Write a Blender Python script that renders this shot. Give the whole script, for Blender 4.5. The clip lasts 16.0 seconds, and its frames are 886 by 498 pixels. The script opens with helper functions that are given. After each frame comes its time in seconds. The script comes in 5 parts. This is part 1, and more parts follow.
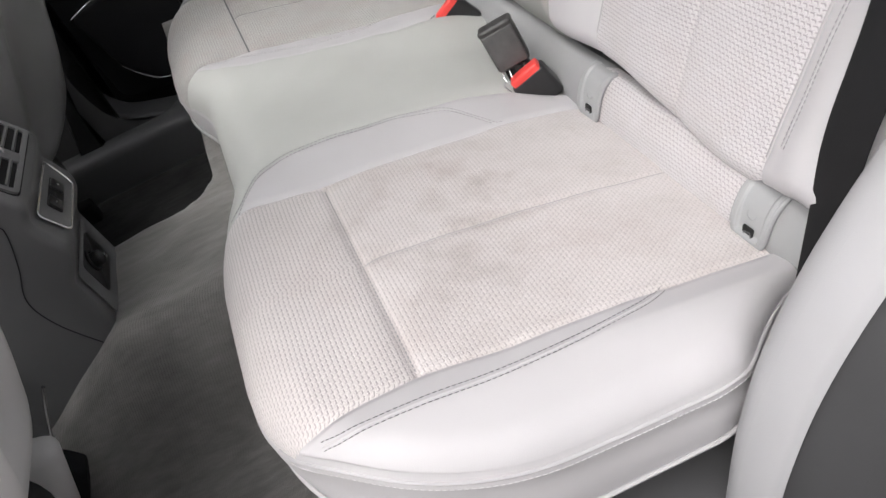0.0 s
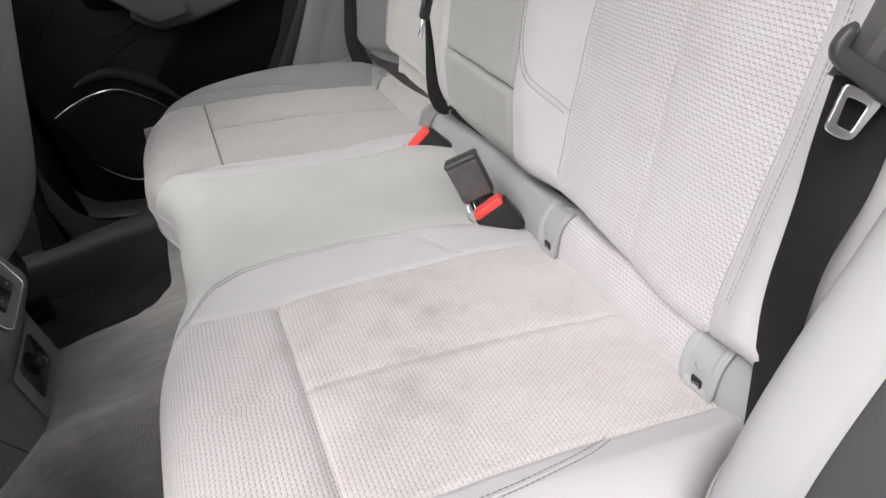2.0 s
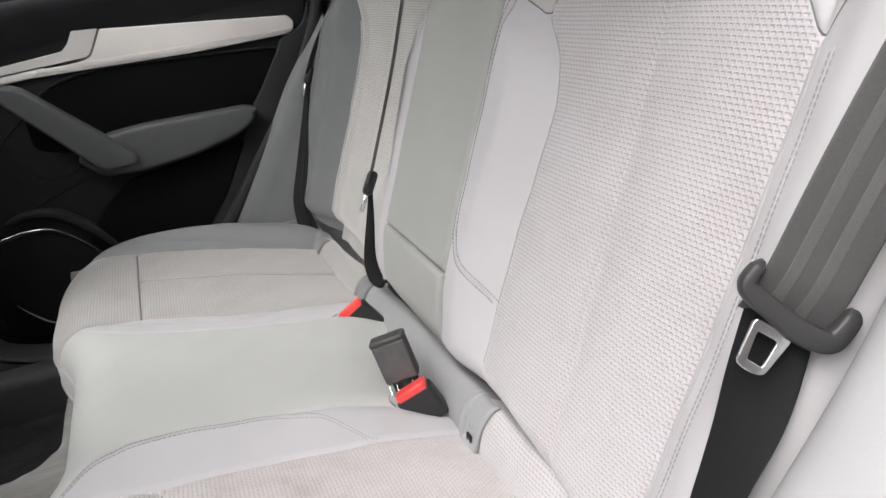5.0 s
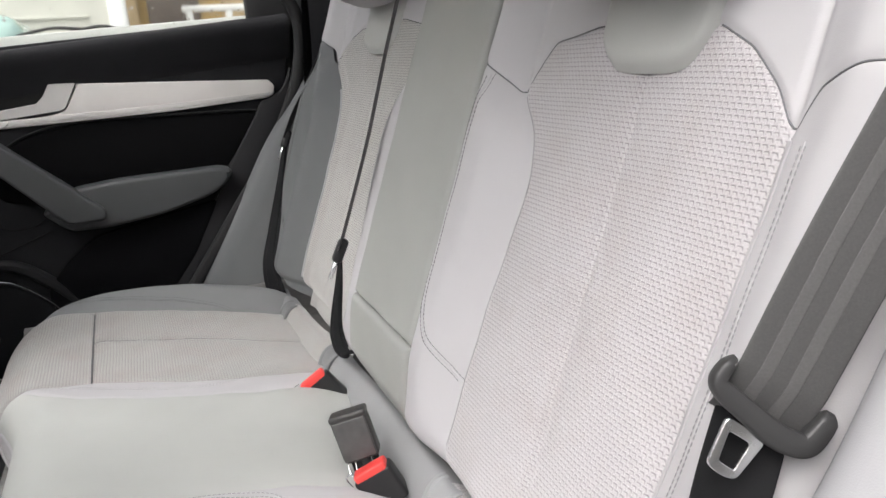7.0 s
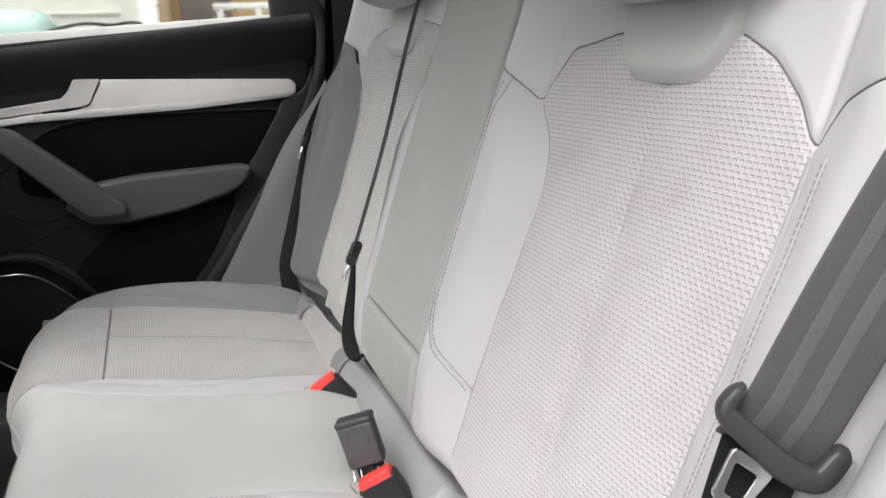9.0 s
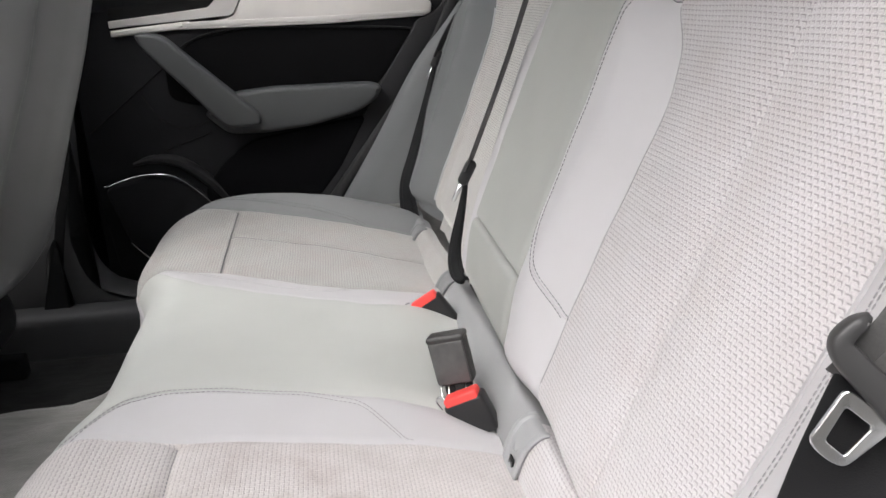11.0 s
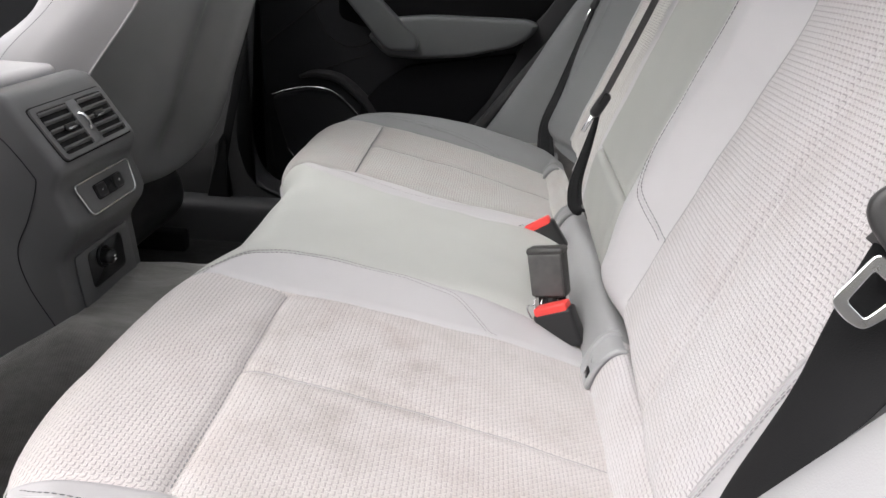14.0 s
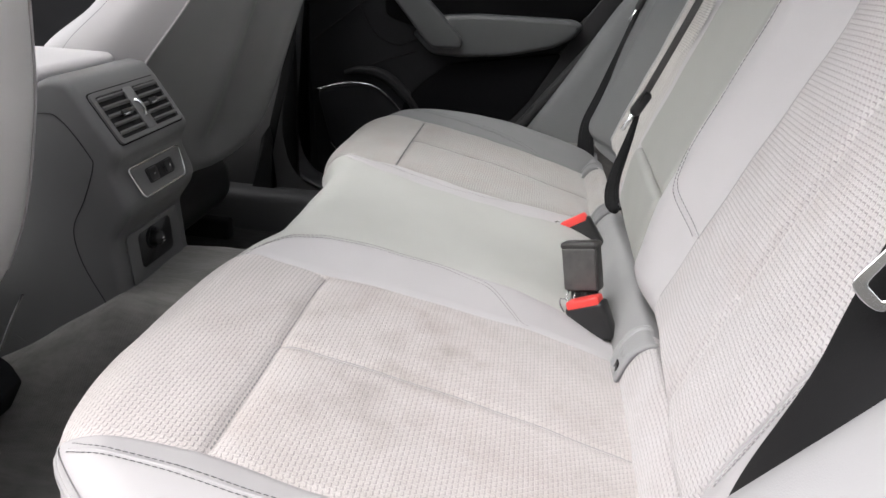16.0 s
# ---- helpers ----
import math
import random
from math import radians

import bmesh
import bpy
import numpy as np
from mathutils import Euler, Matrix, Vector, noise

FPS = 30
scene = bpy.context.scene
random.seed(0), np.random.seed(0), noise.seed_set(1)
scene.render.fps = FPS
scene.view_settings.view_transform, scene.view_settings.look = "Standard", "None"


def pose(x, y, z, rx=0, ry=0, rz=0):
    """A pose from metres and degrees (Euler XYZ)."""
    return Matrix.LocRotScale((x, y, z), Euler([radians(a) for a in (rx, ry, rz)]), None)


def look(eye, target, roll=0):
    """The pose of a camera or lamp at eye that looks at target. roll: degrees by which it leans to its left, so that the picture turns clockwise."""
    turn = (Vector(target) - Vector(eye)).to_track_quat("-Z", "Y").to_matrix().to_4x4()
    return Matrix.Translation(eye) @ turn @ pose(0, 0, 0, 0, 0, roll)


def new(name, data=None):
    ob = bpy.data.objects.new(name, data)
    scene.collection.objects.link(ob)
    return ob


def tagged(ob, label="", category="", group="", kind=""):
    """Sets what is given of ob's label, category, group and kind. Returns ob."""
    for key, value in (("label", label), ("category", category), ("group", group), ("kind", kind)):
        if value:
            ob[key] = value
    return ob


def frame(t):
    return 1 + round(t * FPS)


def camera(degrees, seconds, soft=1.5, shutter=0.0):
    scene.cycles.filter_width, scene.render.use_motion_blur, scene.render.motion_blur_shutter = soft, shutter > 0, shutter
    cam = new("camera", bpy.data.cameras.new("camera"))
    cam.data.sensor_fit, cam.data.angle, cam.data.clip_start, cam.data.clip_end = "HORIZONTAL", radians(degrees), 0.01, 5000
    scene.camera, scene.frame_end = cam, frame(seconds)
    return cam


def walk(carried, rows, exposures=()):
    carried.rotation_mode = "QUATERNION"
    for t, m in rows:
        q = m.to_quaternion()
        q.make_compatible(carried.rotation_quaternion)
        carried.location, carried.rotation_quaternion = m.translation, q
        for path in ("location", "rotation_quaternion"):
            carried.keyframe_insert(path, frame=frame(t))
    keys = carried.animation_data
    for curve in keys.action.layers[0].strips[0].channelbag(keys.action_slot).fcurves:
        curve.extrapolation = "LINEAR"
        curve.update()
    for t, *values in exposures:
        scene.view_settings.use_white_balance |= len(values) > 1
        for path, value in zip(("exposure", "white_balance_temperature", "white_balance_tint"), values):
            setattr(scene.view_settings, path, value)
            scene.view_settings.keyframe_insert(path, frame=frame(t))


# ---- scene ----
cam = camera(64.8, 16.0)
PATH = [
    (0, (-0.329, -0.884, 0.865), (-0.131, 0.599, -0.463), -22.6),
    (0.5, (-0.323, -0.887, 0.869), (-0.083, 0.637, -0.404), -20.6),
    (1, (-0.318, -0.891, 0.87), (-0.034, 0.672, -0.346), -18.6),
    (1.5, (-0.312, -0.888, 0.871), (0.019, 0.702, -0.296), -17.0),
    (2, (-0.301, -0.88, 0.869), (0.098, 0.74, -0.234), -15.0),
    (2.5, (-0.294, -0.874, 0.867), (0.157, 0.773, -0.173), -13.5),
    (3, (-0.286, -0.867, 0.87), (0.222, 0.809, -0.095), -11.9),
    (3.5, (-0.274, -0.862, 0.873), (0.276, 0.834, -0.033), -10.8),
    (4, (-0.267, -0.862, 0.876), (0.328, 0.851, 0.032), -9.5),
    (6.5, (-0.248, -0.845, 0.873), (0.509, 0.908, 0.277), -4.2),
    (7, (-0.244, -0.842, 0.876), (0.534, 0.914, 0.317), -3.7),
    (7.5, (-0.245, -0.84, 0.879), (0.549, 0.915, 0.342), -3.2),
    (8, (-0.243, -0.845, 0.883), (0.551, 0.914, 0.358), -3.1),
    (10.5, (-0.192, -0.815, 0.849), (0.247, 1.022, 0.192), -1.7),
    (11, (-0.186, -0.818, 0.835), (0.148, 1.029, 0.143), -1.1),
    (11.5, (-0.181, -0.827, 0.826), (0.07, 1.023, 0.107), -0.4),
    (12, (-0.174, -0.836, 0.82), (-0.004, 1.014, 0.078), 0.4),
    (12.5, (-0.168, -0.847, 0.812), (-0.066, 1.002, 0.056), 1.1),
    (13, (-0.161, -0.859, 0.799), (-0.13, 0.986, 0.029), 1.8),
    (13.5, (-0.156, -0.871, 0.791), (-0.18, 0.971, 0.012), 2.6),
    (14, (-0.146, -0.881, 0.782), (-0.224, 0.956, -0.005), 3.2),
    (14.5, (-0.142, -0.887, 0.78), (-0.258, 0.947, -0.01), 3.6),
    (15, (-0.14, -0.892, 0.778), (-0.288, 0.94, -0.012), 3.9),
    (15.5, (-0.141, -0.896, 0.775), (-0.312, 0.934, -0.013), 3.9),
    (16, (-0.14, -0.902, 0.776), (-0.328, 0.927, -0.012), 3.8),
]
EXPOSURE = 0.89
walk(cam, [(t, look(eye, target, roll)) for t, eye, target, roll in PATH], [(0.0, EXPOSURE - 0.10, 6500, 10), (4.0, EXPOSURE, 6500, 10), (8.0, EXPOSURE + 0.02, 6500, 10), (11.0, EXPOSURE + 0.07, 6500, 10), (16.0, EXPOSURE - 0.03, 6500, 10)])

# ---------------------------------------------------------------- world and light
SUN_EL, SUN_AZ = 54.0, 230.0
world = bpy.data.worlds.new("overcast_sky")
scene.world = world
world.use_nodes = True
wn = world.node_tree.nodes
wl = world.node_tree.links
sky = wn.new("ShaderNodeTexSky")
sky.sky_type = "NISHITA"
sky.sun_disc = False
sky.sun_elevation = radians(SUN_EL)
sky.sun_rotation = radians(SUN_AZ)
sky.air_density, sky.dust_density = 1.0, 6.0
haze = wn.new("ShaderNodeHueSaturation")
haze.inputs["Saturation"].default_value = 0.25
wl.new(sky.outputs[0], haze.inputs["Color"])
wl.new(haze.outputs[0], wn["Background"].inputs["Color"])
wn["Background"].inputs["Strength"].default_value = 0.15
sun = new("sun", bpy.data.lights.new("sun", "SUN"))
sun.data.energy, sun.data.angle, sun.data.color = 0.85, radians(60), (1.0, 0.975, 0.99)
az = radians(SUN_AZ)
sun.matrix_world = look((math.sin(az) * 3, math.cos(az) * 3, 3 * math.tan(radians(SUN_EL))), (0, 0, 0))


# ---------------------------------------------------------------- materials
def mat(name, colour, rough=0.5, metal=0.0, grain=0.0, grain_scale=900.0, mottle=0.06, mottle_scale=9.0,
        spec=0.5, kind="noise", sheen=0.0, coat=0.0):
    """A surface with two scales of variation: a slow mottling of the colour and a fine grain in the relief."""
    m = bpy.data.materials.new(name)
    m.use_nodes = True
    n, l = m.node_tree.nodes, m.node_tree.links
    b = n["Principled BSDF"]
    b.inputs["Roughness"].default_value = rough
    b.inputs["Metallic"].default_value = metal
    b.inputs["Specular IOR Level"].default_value = spec
    b.inputs["Sheen Weight"].default_value = sheen
    b.inputs["Coat Weight"].default_value = coat
    tc = n.new("ShaderNodeTexCoord")
    no = n.new("ShaderNodeTexNoise")
    no.inputs["Scale"].default_value, no.inputs["Detail"].default_value = mottle_scale, 5
    l.new(tc.outputs["Object"], no.inputs["Vector"])
    ramp = n.new("ShaderNodeMapRange")
    ramp.inputs[1].default_value, ramp.inputs[2].default_value = 0.3, 0.7
    ramp.inputs[3].default_value, ramp.inputs[4].default_value = 1 - mottle, 1 + mottle
    l.new(no.outputs[0], ramp.inputs[0])
    mul = n.new("ShaderNodeVectorMath")
    mul.operation = "SCALE"
    mul.inputs[0].default_value = colour
    l.new(ramp.outputs[0], mul.inputs["Scale"])
    l.new(mul.outputs[0], b.inputs["Base Color"])
    rr = n.new("ShaderNodeMapRange")
    rr.inputs[3].default_value, rr.inputs[4].default_value = max(0.02, rough - 0.07), min(1, rough + 0.07)
    l.new(no.outputs[0], rr.inputs[0])
    l.new(rr.outputs[0], b.inputs["Roughness"])
    if grain:
        if kind == "leather":
            g = n.new("ShaderNodeTexVoronoi")
            g.feature = "DISTANCE_TO_EDGE"
        else:
            g = n.new("ShaderNodeTexNoise")
            g.inputs["Detail"].default_value = 3
        g.inputs["Scale"].default_value = grain_scale
        l.new(tc.outputs["Object"], g.inputs["Vector"])
        bump = n.new("ShaderNodeBump")
        bump.inputs["Strength"].default_value = grain
        bump.inputs["Distance"].default_value = 0.0006
        l.new(g.outputs[0], bump.inputs["Height"])
        l.new(bump.outputs[0], b.inputs["Normal"])
    return m


CELL_U, CELL_V = 0.0060, 0.0043


def fabric(name, colour, stain, depth, crease_shade, slant=0.25):
    """Suede-like cloth with fine nap and soft worn smudges."""
    m = mat(name, colour, 0.92, grain=0.5, grain_scale=1600, mottle=0.03, mottle_scale=30, spec=0.15, sheen=0.35)
    n, l = m.node_tree.nodes, m.node_tree.links
    b = n["Principled BSDF"]
    tc = n["Texture Coordinate"]
    base = b.inputs["Base Color"].links[0].from_socket
    no = n.new("ShaderNodeTexNoise")
    no.inputs["Scale"].default_value, no.inputs["Detail"].default_value, no.inputs["Roughness"].default_value = 15, 8, 0.72
    l.new(tc.outputs["Object"], no.inputs["Vector"])
    r = n.new("ShaderNodeMapRange")
    r.inputs[1].default_value, r.inputs[2].default_value = 0.44, 0.72
    r.inputs[3].default_value, r.inputs[4].default_value = 0.0, stain
    l.new(no.outputs[0], r.inputs[0])
    hue = n.new("ShaderNodeTexNoise")
    hue.inputs["Scale"].default_value = 5
    l.new(tc.outputs["Object"], hue.inputs["Vector"])
    tint = n.new("ShaderNodeMix")
    tint.data_type = "RGBA"
    tint.inputs["A"].default_value = (0.44, 0.35, 0.34, 1)
    tint.inputs["B"].default_value = (0.36, 0.36, 0.335, 1)
    l.new(hue.outputs[0], tint.inputs["Factor"])
    mix = n.new("ShaderNodeMix")
    mix.data_type = "RGBA"
    near = n.new("ShaderNodeVectorMath")
    near.operation = "DISTANCE"
    l.new(tc.outputs["Object"], near.inputs[0])
    near.inputs[1].default_value = (-0.24, -0.33, 0.42)
    worn = n.new("ShaderNodeMapRange")
    worn.inputs[1].default_value, worn.inputs[2].default_value = 0.20, 0.04
    l.new(near.outputs["Value"], worn.inputs[0])
    spots = n.new("ShaderNodeTexNoise")
    spots.inputs["Scale"].default_value, spots.inputs["Detail"].default_value = 24, 5
    l.new(tc.outputs["Object"], spots.inputs["Vector"])
    dirty = n.new("ShaderNodeMapRange")
    dirty.inputs[1].default_value, dirty.inputs[2].default_value = 0.46, 0.66
    dirty.inputs[4].default_value = 0.5
    l.new(spots.outputs[0], dirty.inputs[0])
    both = n.new("ShaderNodeMath")
    both.operation, both.use_clamp = "MULTIPLY_ADD", True
    l.new(worn.outputs[0], both.inputs[0])
    l.new(dirty.outputs[0], both.inputs[1])
    l.new(r.outputs[0], both.inputs[2])
    l.new(both.outputs[0], mix.inputs["Factor"])
    l.new(base, mix.inputs["A"])
    l.new(tint.outputs["Result"], mix.inputs["B"])
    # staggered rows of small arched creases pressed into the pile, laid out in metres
    uvn = n.new("ShaderNodeUVMap")
    uvn.uv_map = "cloth"
    sep = n.new("ShaderNodeSeparateXYZ")
    l.new(uvn.outputs[0], sep.inputs[0])

    def math_node(op, a, c=None, d=None):
        q = n.new("ShaderNodeMath")
        q.operation = op
        for k, value in enumerate((a, c, d)):
            if value is None:
                continue
            if isinstance(value, (int, float)):
                q.inputs[k].default_value = value
            else:
                l.new(value, q.inputs[k])
        return q.outputs[0]

    rows = math_node("DIVIDE", sep.outputs[1], CELL_V)
    row = math_node("FLOOR", rows)
    fb = math_node("FRACT", rows)
    odd = math_node("MULTIPLY", math_node("MODULO", row, 2.0), 0.5)
    fa = math_node("SUBTRACT", math_node("FRACT", math_node("ADD", math_node("DIVIDE", sep.outputs[0], CELL_U), odd)), 0.5)
    # each crease runs level and then hooks down at one end
    past = math_node("MAXIMUM", math_node("SUBTRACT", fa, 0.08), 0.0)
    hook = math_node("MULTIPLY", math_node("MULTIPLY", past, past), 5.0)
    arch = math_node("SUBTRACT", math_node("MULTIPLY_ADD", fa, slant, 0.72), hook)
    off = math_node("SUBTRACT", fb, arch)
    wide = math_node("MULTIPLY_ADD", past, 1.1, 0.19)
    line = math_node("SUBTRACT", 1.0, math_node("MINIMUM", math_node("DIVIDE", math_node("ABSOLUTE", off), wide), 1.0))
    gate = math_node("SUBTRACT", 1.0, math_node("MINIMUM", math_node("MAXIMUM", math_node("DIVIDE", math_node("SUBTRACT", math_node("ABSOLUTE", fa), 0.30), 0.14), 0.0), 1.0))
    crease = math_node("MULTIPLY", line, gate)
    puff = math_node("MULTIPLY", math_node("SINE", math_node("MULTIPLY", math_node("SUBTRACT", off, 0.0), 3.1416)), 0.25)
    high = math_node("SUBTRACT", puff, crease)
    nap = b.inputs["Normal"].links[0].from_socket
    emb = n.new("ShaderNodeBump")
    emb.inputs["Strength"].default_value = 0.9
    emb.inputs["Distance"].default_value = depth
    l.new(high, emb.inputs["Height"])
    l.new(nap, emb.inputs["Normal"])
    l.new(emb.outputs[0], b.inputs["Normal"])
    # crease shade painted into the base colour: this mix darkens each crease
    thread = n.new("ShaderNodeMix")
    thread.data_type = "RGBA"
    l.new(math_node("MULTIPLY", crease, crease_shade), thread.inputs["Factor"])
    fuzz = n.new("ShaderNodeTexNoise")
    fuzz.inputs["Scale"].default_value, fuzz.inputs["Detail"].default_value = 650, 3
    l.new(tc.outputs["Object"], fuzz.inputs["Vector"])
    nap_range = n.new("ShaderNodeMapRange")
    nap_range.inputs[1].default_value, nap_range.inputs[2].default_value = 0.3, 0.7
    nap_range.inputs[3].default_value, nap_range.inputs[4].default_value = 0.90, 1.08
    l.new(fuzz.outputs[0], nap_range.inputs[0])
    fuzzy = n.new("ShaderNodeVectorMath")
    fuzzy.operation = "SCALE"
    l.new(mix.outputs["Result"], fuzzy.inputs[0])
    l.new(nap_range.outputs[0], fuzzy.inputs["Scale"])
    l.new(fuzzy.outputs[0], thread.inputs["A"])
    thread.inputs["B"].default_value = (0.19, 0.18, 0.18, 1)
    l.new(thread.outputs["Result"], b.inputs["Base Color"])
    return m


M_LEATHER = mat("light_grey_leather", (0.507, 0.495, 0.508), 0.6, spec=0.34, grain=0.18, grain_scale=700, kind="leather", mottle=0.03)
# shaded copies of the leather: the far side's dimmer light painted into the tone
M_SHADED_LEATHER = mat("shaded_far_leather", (0.155, 0.161, 0.164), 0.6, spec=0.34, grain=0.18, grain_scale=700, kind="leather", mottle=0.03)
M_SHADED_LEATHER_PALE = mat("pale_shaded_far_leather", (0.235, 0.238, 0.243), 0.6, spec=0.34, grain=0.18, grain_scale=700, kind="leather", mottle=0.03)
M_ARMREST = mat("sage_armrest_leather", (0.35, 0.355, 0.337), 0.6, spec=0.34, grain=0.18, grain_scale=700, kind="leather", mottle=0.04)
M_CENTRE = mat("sage_grey_leather", (0.47, 0.476, 0.458), 0.6, spec=0.34, grain=0.18, grain_scale=700, kind="leather", mottle=0.03)
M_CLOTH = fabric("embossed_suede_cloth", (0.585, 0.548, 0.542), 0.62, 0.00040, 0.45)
# far cloth: heavier smudges, plus dim light painted in as a darker base
M_CLOTH_FAR = fabric("embossed_suede_cloth_soiled_shaded", (0.42, 0.413, 0.398), 1.1, 0.00042, 0.8)
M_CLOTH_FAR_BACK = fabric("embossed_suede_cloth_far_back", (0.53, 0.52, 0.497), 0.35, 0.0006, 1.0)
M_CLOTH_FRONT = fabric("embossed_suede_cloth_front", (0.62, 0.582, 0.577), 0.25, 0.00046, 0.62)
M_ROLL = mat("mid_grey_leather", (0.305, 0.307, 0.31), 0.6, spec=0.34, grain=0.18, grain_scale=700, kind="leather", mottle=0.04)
# tone of the thin tubes that paint shade into sewn grooves
M_SEAM = mat("seam_shadow_thread", (0.34, 0.335, 0.34), 0.8)
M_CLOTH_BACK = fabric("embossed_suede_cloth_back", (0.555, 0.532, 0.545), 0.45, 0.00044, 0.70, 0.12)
M_THREAD = mat("grey_thread", (0.15, 0.15, 0.155), 0.8)
M_THREAD_MID = mat("mid_grey_thread", (0.30, 0.295, 0.30), 0.8)
M_THREAD_LIGHT = mat("pale_thread", (0.7, 0.69, 0.7), 0.8)
M_PIPING = mat("piping_leather", (0.43, 0.42, 0.43), 0.55)
M_PAD = mat("pale_side_leather", (0.362, 0.36, 0.37), 0.6, spec=0.34, grain=0.18, grain_scale=700, kind="leather", mottle=0.03)
# light grey leather whitened, so missing daylight is painted into the colour
M_SEATBACK_LIT = mat("lit_seat_back_leather", (0.80, 0.795, 0.80), 0.5, grain=0.2, grain_scale=700, kind="leather", mottle=0.04)
M_GREYPLASTIC = mat("grey_plastic", (0.33, 0.335, 0.34), 0.45, grain=0.15, grain_scale=1500)
# far anchor covers: the grey plastic again, dimmer light painted into it
M_COVER_FAR = mat("shaded_grey_plastic", (0.21, 0.213, 0.217), 0.5, grain=0.15, grain_scale=1500)
M_DEEP = mat("deep_black_plastic", (0.006, 0.006, 0.007), 0.6, grain=0.2, grain_scale=900, spec=0.08)
M_BLACK = mat("black_grained_plastic", (0.022, 0.0222, 0.0242), 0.65, grain=0.35, grain_scale=900, mottle=0.12, spec=0.1)
M_PANELBAND = mat("dark_grey_door_plastic", (0.028, 0.028, 0.030), 0.55, grain=0.3, grain_scale=900, spec=0.3)
M_PILLAR = mat("black_pillar_plastic", (0.09, 0.09, 0.093), 0.5, grain=0.3, grain_scale=900)
M_GLOSSBLACK = mat("smooth_black_plastic", (0.02, 0.02, 0.021), 0.3)
M_YOKE = mat("dark_tongue_plastic", (0.038, 0.0375, 0.038), 0.45, grain=0.2, grain_scale=900)
M_JAMB = mat("dark_jamb_plastic", (0.045, 0.045, 0.047), 0.6, grain=0.4, grain_scale=900, spec=0.3, mottle=0.12)
M_CONSOLE = mat("charcoal_soft_plastic", (0.142, 0.143, 0.147), 0.42, grain=0.3, grain_scale=800, mottle=0.06)
M_DOORGREY = mat("slate_grey_plastic", (0.066, 0.069, 0.072), 0.5, grain=0.25, grain_scale=900)
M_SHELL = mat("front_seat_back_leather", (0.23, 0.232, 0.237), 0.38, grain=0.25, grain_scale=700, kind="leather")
M_RUBBER = mat("black_rubber", (0.012, 0.012, 0.013), 0.65)
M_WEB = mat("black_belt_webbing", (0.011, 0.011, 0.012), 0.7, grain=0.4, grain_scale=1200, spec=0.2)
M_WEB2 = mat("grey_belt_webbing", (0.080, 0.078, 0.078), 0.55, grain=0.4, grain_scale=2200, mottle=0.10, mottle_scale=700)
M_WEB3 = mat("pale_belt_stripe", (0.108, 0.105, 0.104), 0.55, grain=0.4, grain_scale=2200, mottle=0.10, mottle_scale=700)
M_RED = mat("red_button_plastic", (0.82, 0.07, 0.062), 0.35)
M_STEEL = mat("bright_steel", (0.90, 0.91, 0.92), 0.20, metal=1.0)
M_SATIN = mat("brushed_aluminium", (0.88, 0.85, 0.825), 0.42, metal=0.5, grain=0.1, grain_scale=400)
M_SATIN_LOW = mat("shaded_aluminium", (0.70, 0.68, 0.665), 0.5, metal=0.5, grain=0.1, grain_scale=400)
M_CHROME = mat("satin_chrome", (0.8, 0.8, 0.82), 0.16, metal=1.0)
M_CARPET = mat("dark_carpet", (0.195, 0.188, 0.181), 0.95, grain=1.0, grain_scale=700, mottle=0.22, mottle_scale=8, spec=0.1, sheen=0.25)
M_MAT = mat("black_floor_carpet", (0.055, 0.054, 0.053), 0.95, grain=1.0, grain_scale=900, mottle=0.25, spec=0.1)
M_INSERT = mat("black_door_cloth", (0.0045, 0.0045, 0.005), 0.9, grain=0.4, grain_scale=1400, spec=0.08)
M_ROOF = mat("pale_headliner", (0.55, 0.55, 0.54), 0.95, grain=0.4, grain_scale=1200)
M_PAINT = mat("silver_car_paint", (0.5, 0.5, 0.5), 0.25, metal=0.6, coat=0.6)
M_BOUNCE_GROUND = mat("pale_bounce_ground", (0.30, 0.295, 0.285), 0.75, grain=1.0, grain_scale=120, mottle=0.3, mottle_scale=0.8)
M_OCHRE = mat("ochre_plaster", (0.42, 0.30, 0.14), 0.9, grain=0.5, grain_scale=60, mottle=0.12, mottle_scale=1.5)
M_TAN = mat("tan_timber", (0.36, 0.27, 0.16), 0.7, mottle=0.15, mottle_scale=6)
M_BROWN = mat("brown_door", (0.10, 0.08, 0.07), 0.6, mottle=0.2, mottle_scale=3)
M_WHITE = mat("white_van_paint", (0.62, 0.61, 0.555), 0.35, coat=0.5)
M_SCREEN = mat("pale_screen", (0.45, 0.62, 0.58), 0.1, coat=0.5)
M_CAP = mat("worn_black_plastic", (0.045, 0.0435, 0.043), 0.36, grain=0.3, grain_scale=900)
M_CAPFACE = mat("lighter_grey_plastic", (0.085, 0.083, 0.083), 0.33, grain=0.3, grain_scale=900, mottle=0.2, mottle_scale=60)
M_LIGHT_BLOCK = mat("light_block_wall", (0.30, 0.29, 0.28), 0.9, grain=0.6, grain_scale=40, mottle=0.2, mottle_scale=1.2)
M_WHITERAIL = mat("white_rail_paint", (0.8, 0.8, 0.8), 0.4)
M_DARK = mat("dark_void", (0.01, 0.01, 0.01), 0.9)


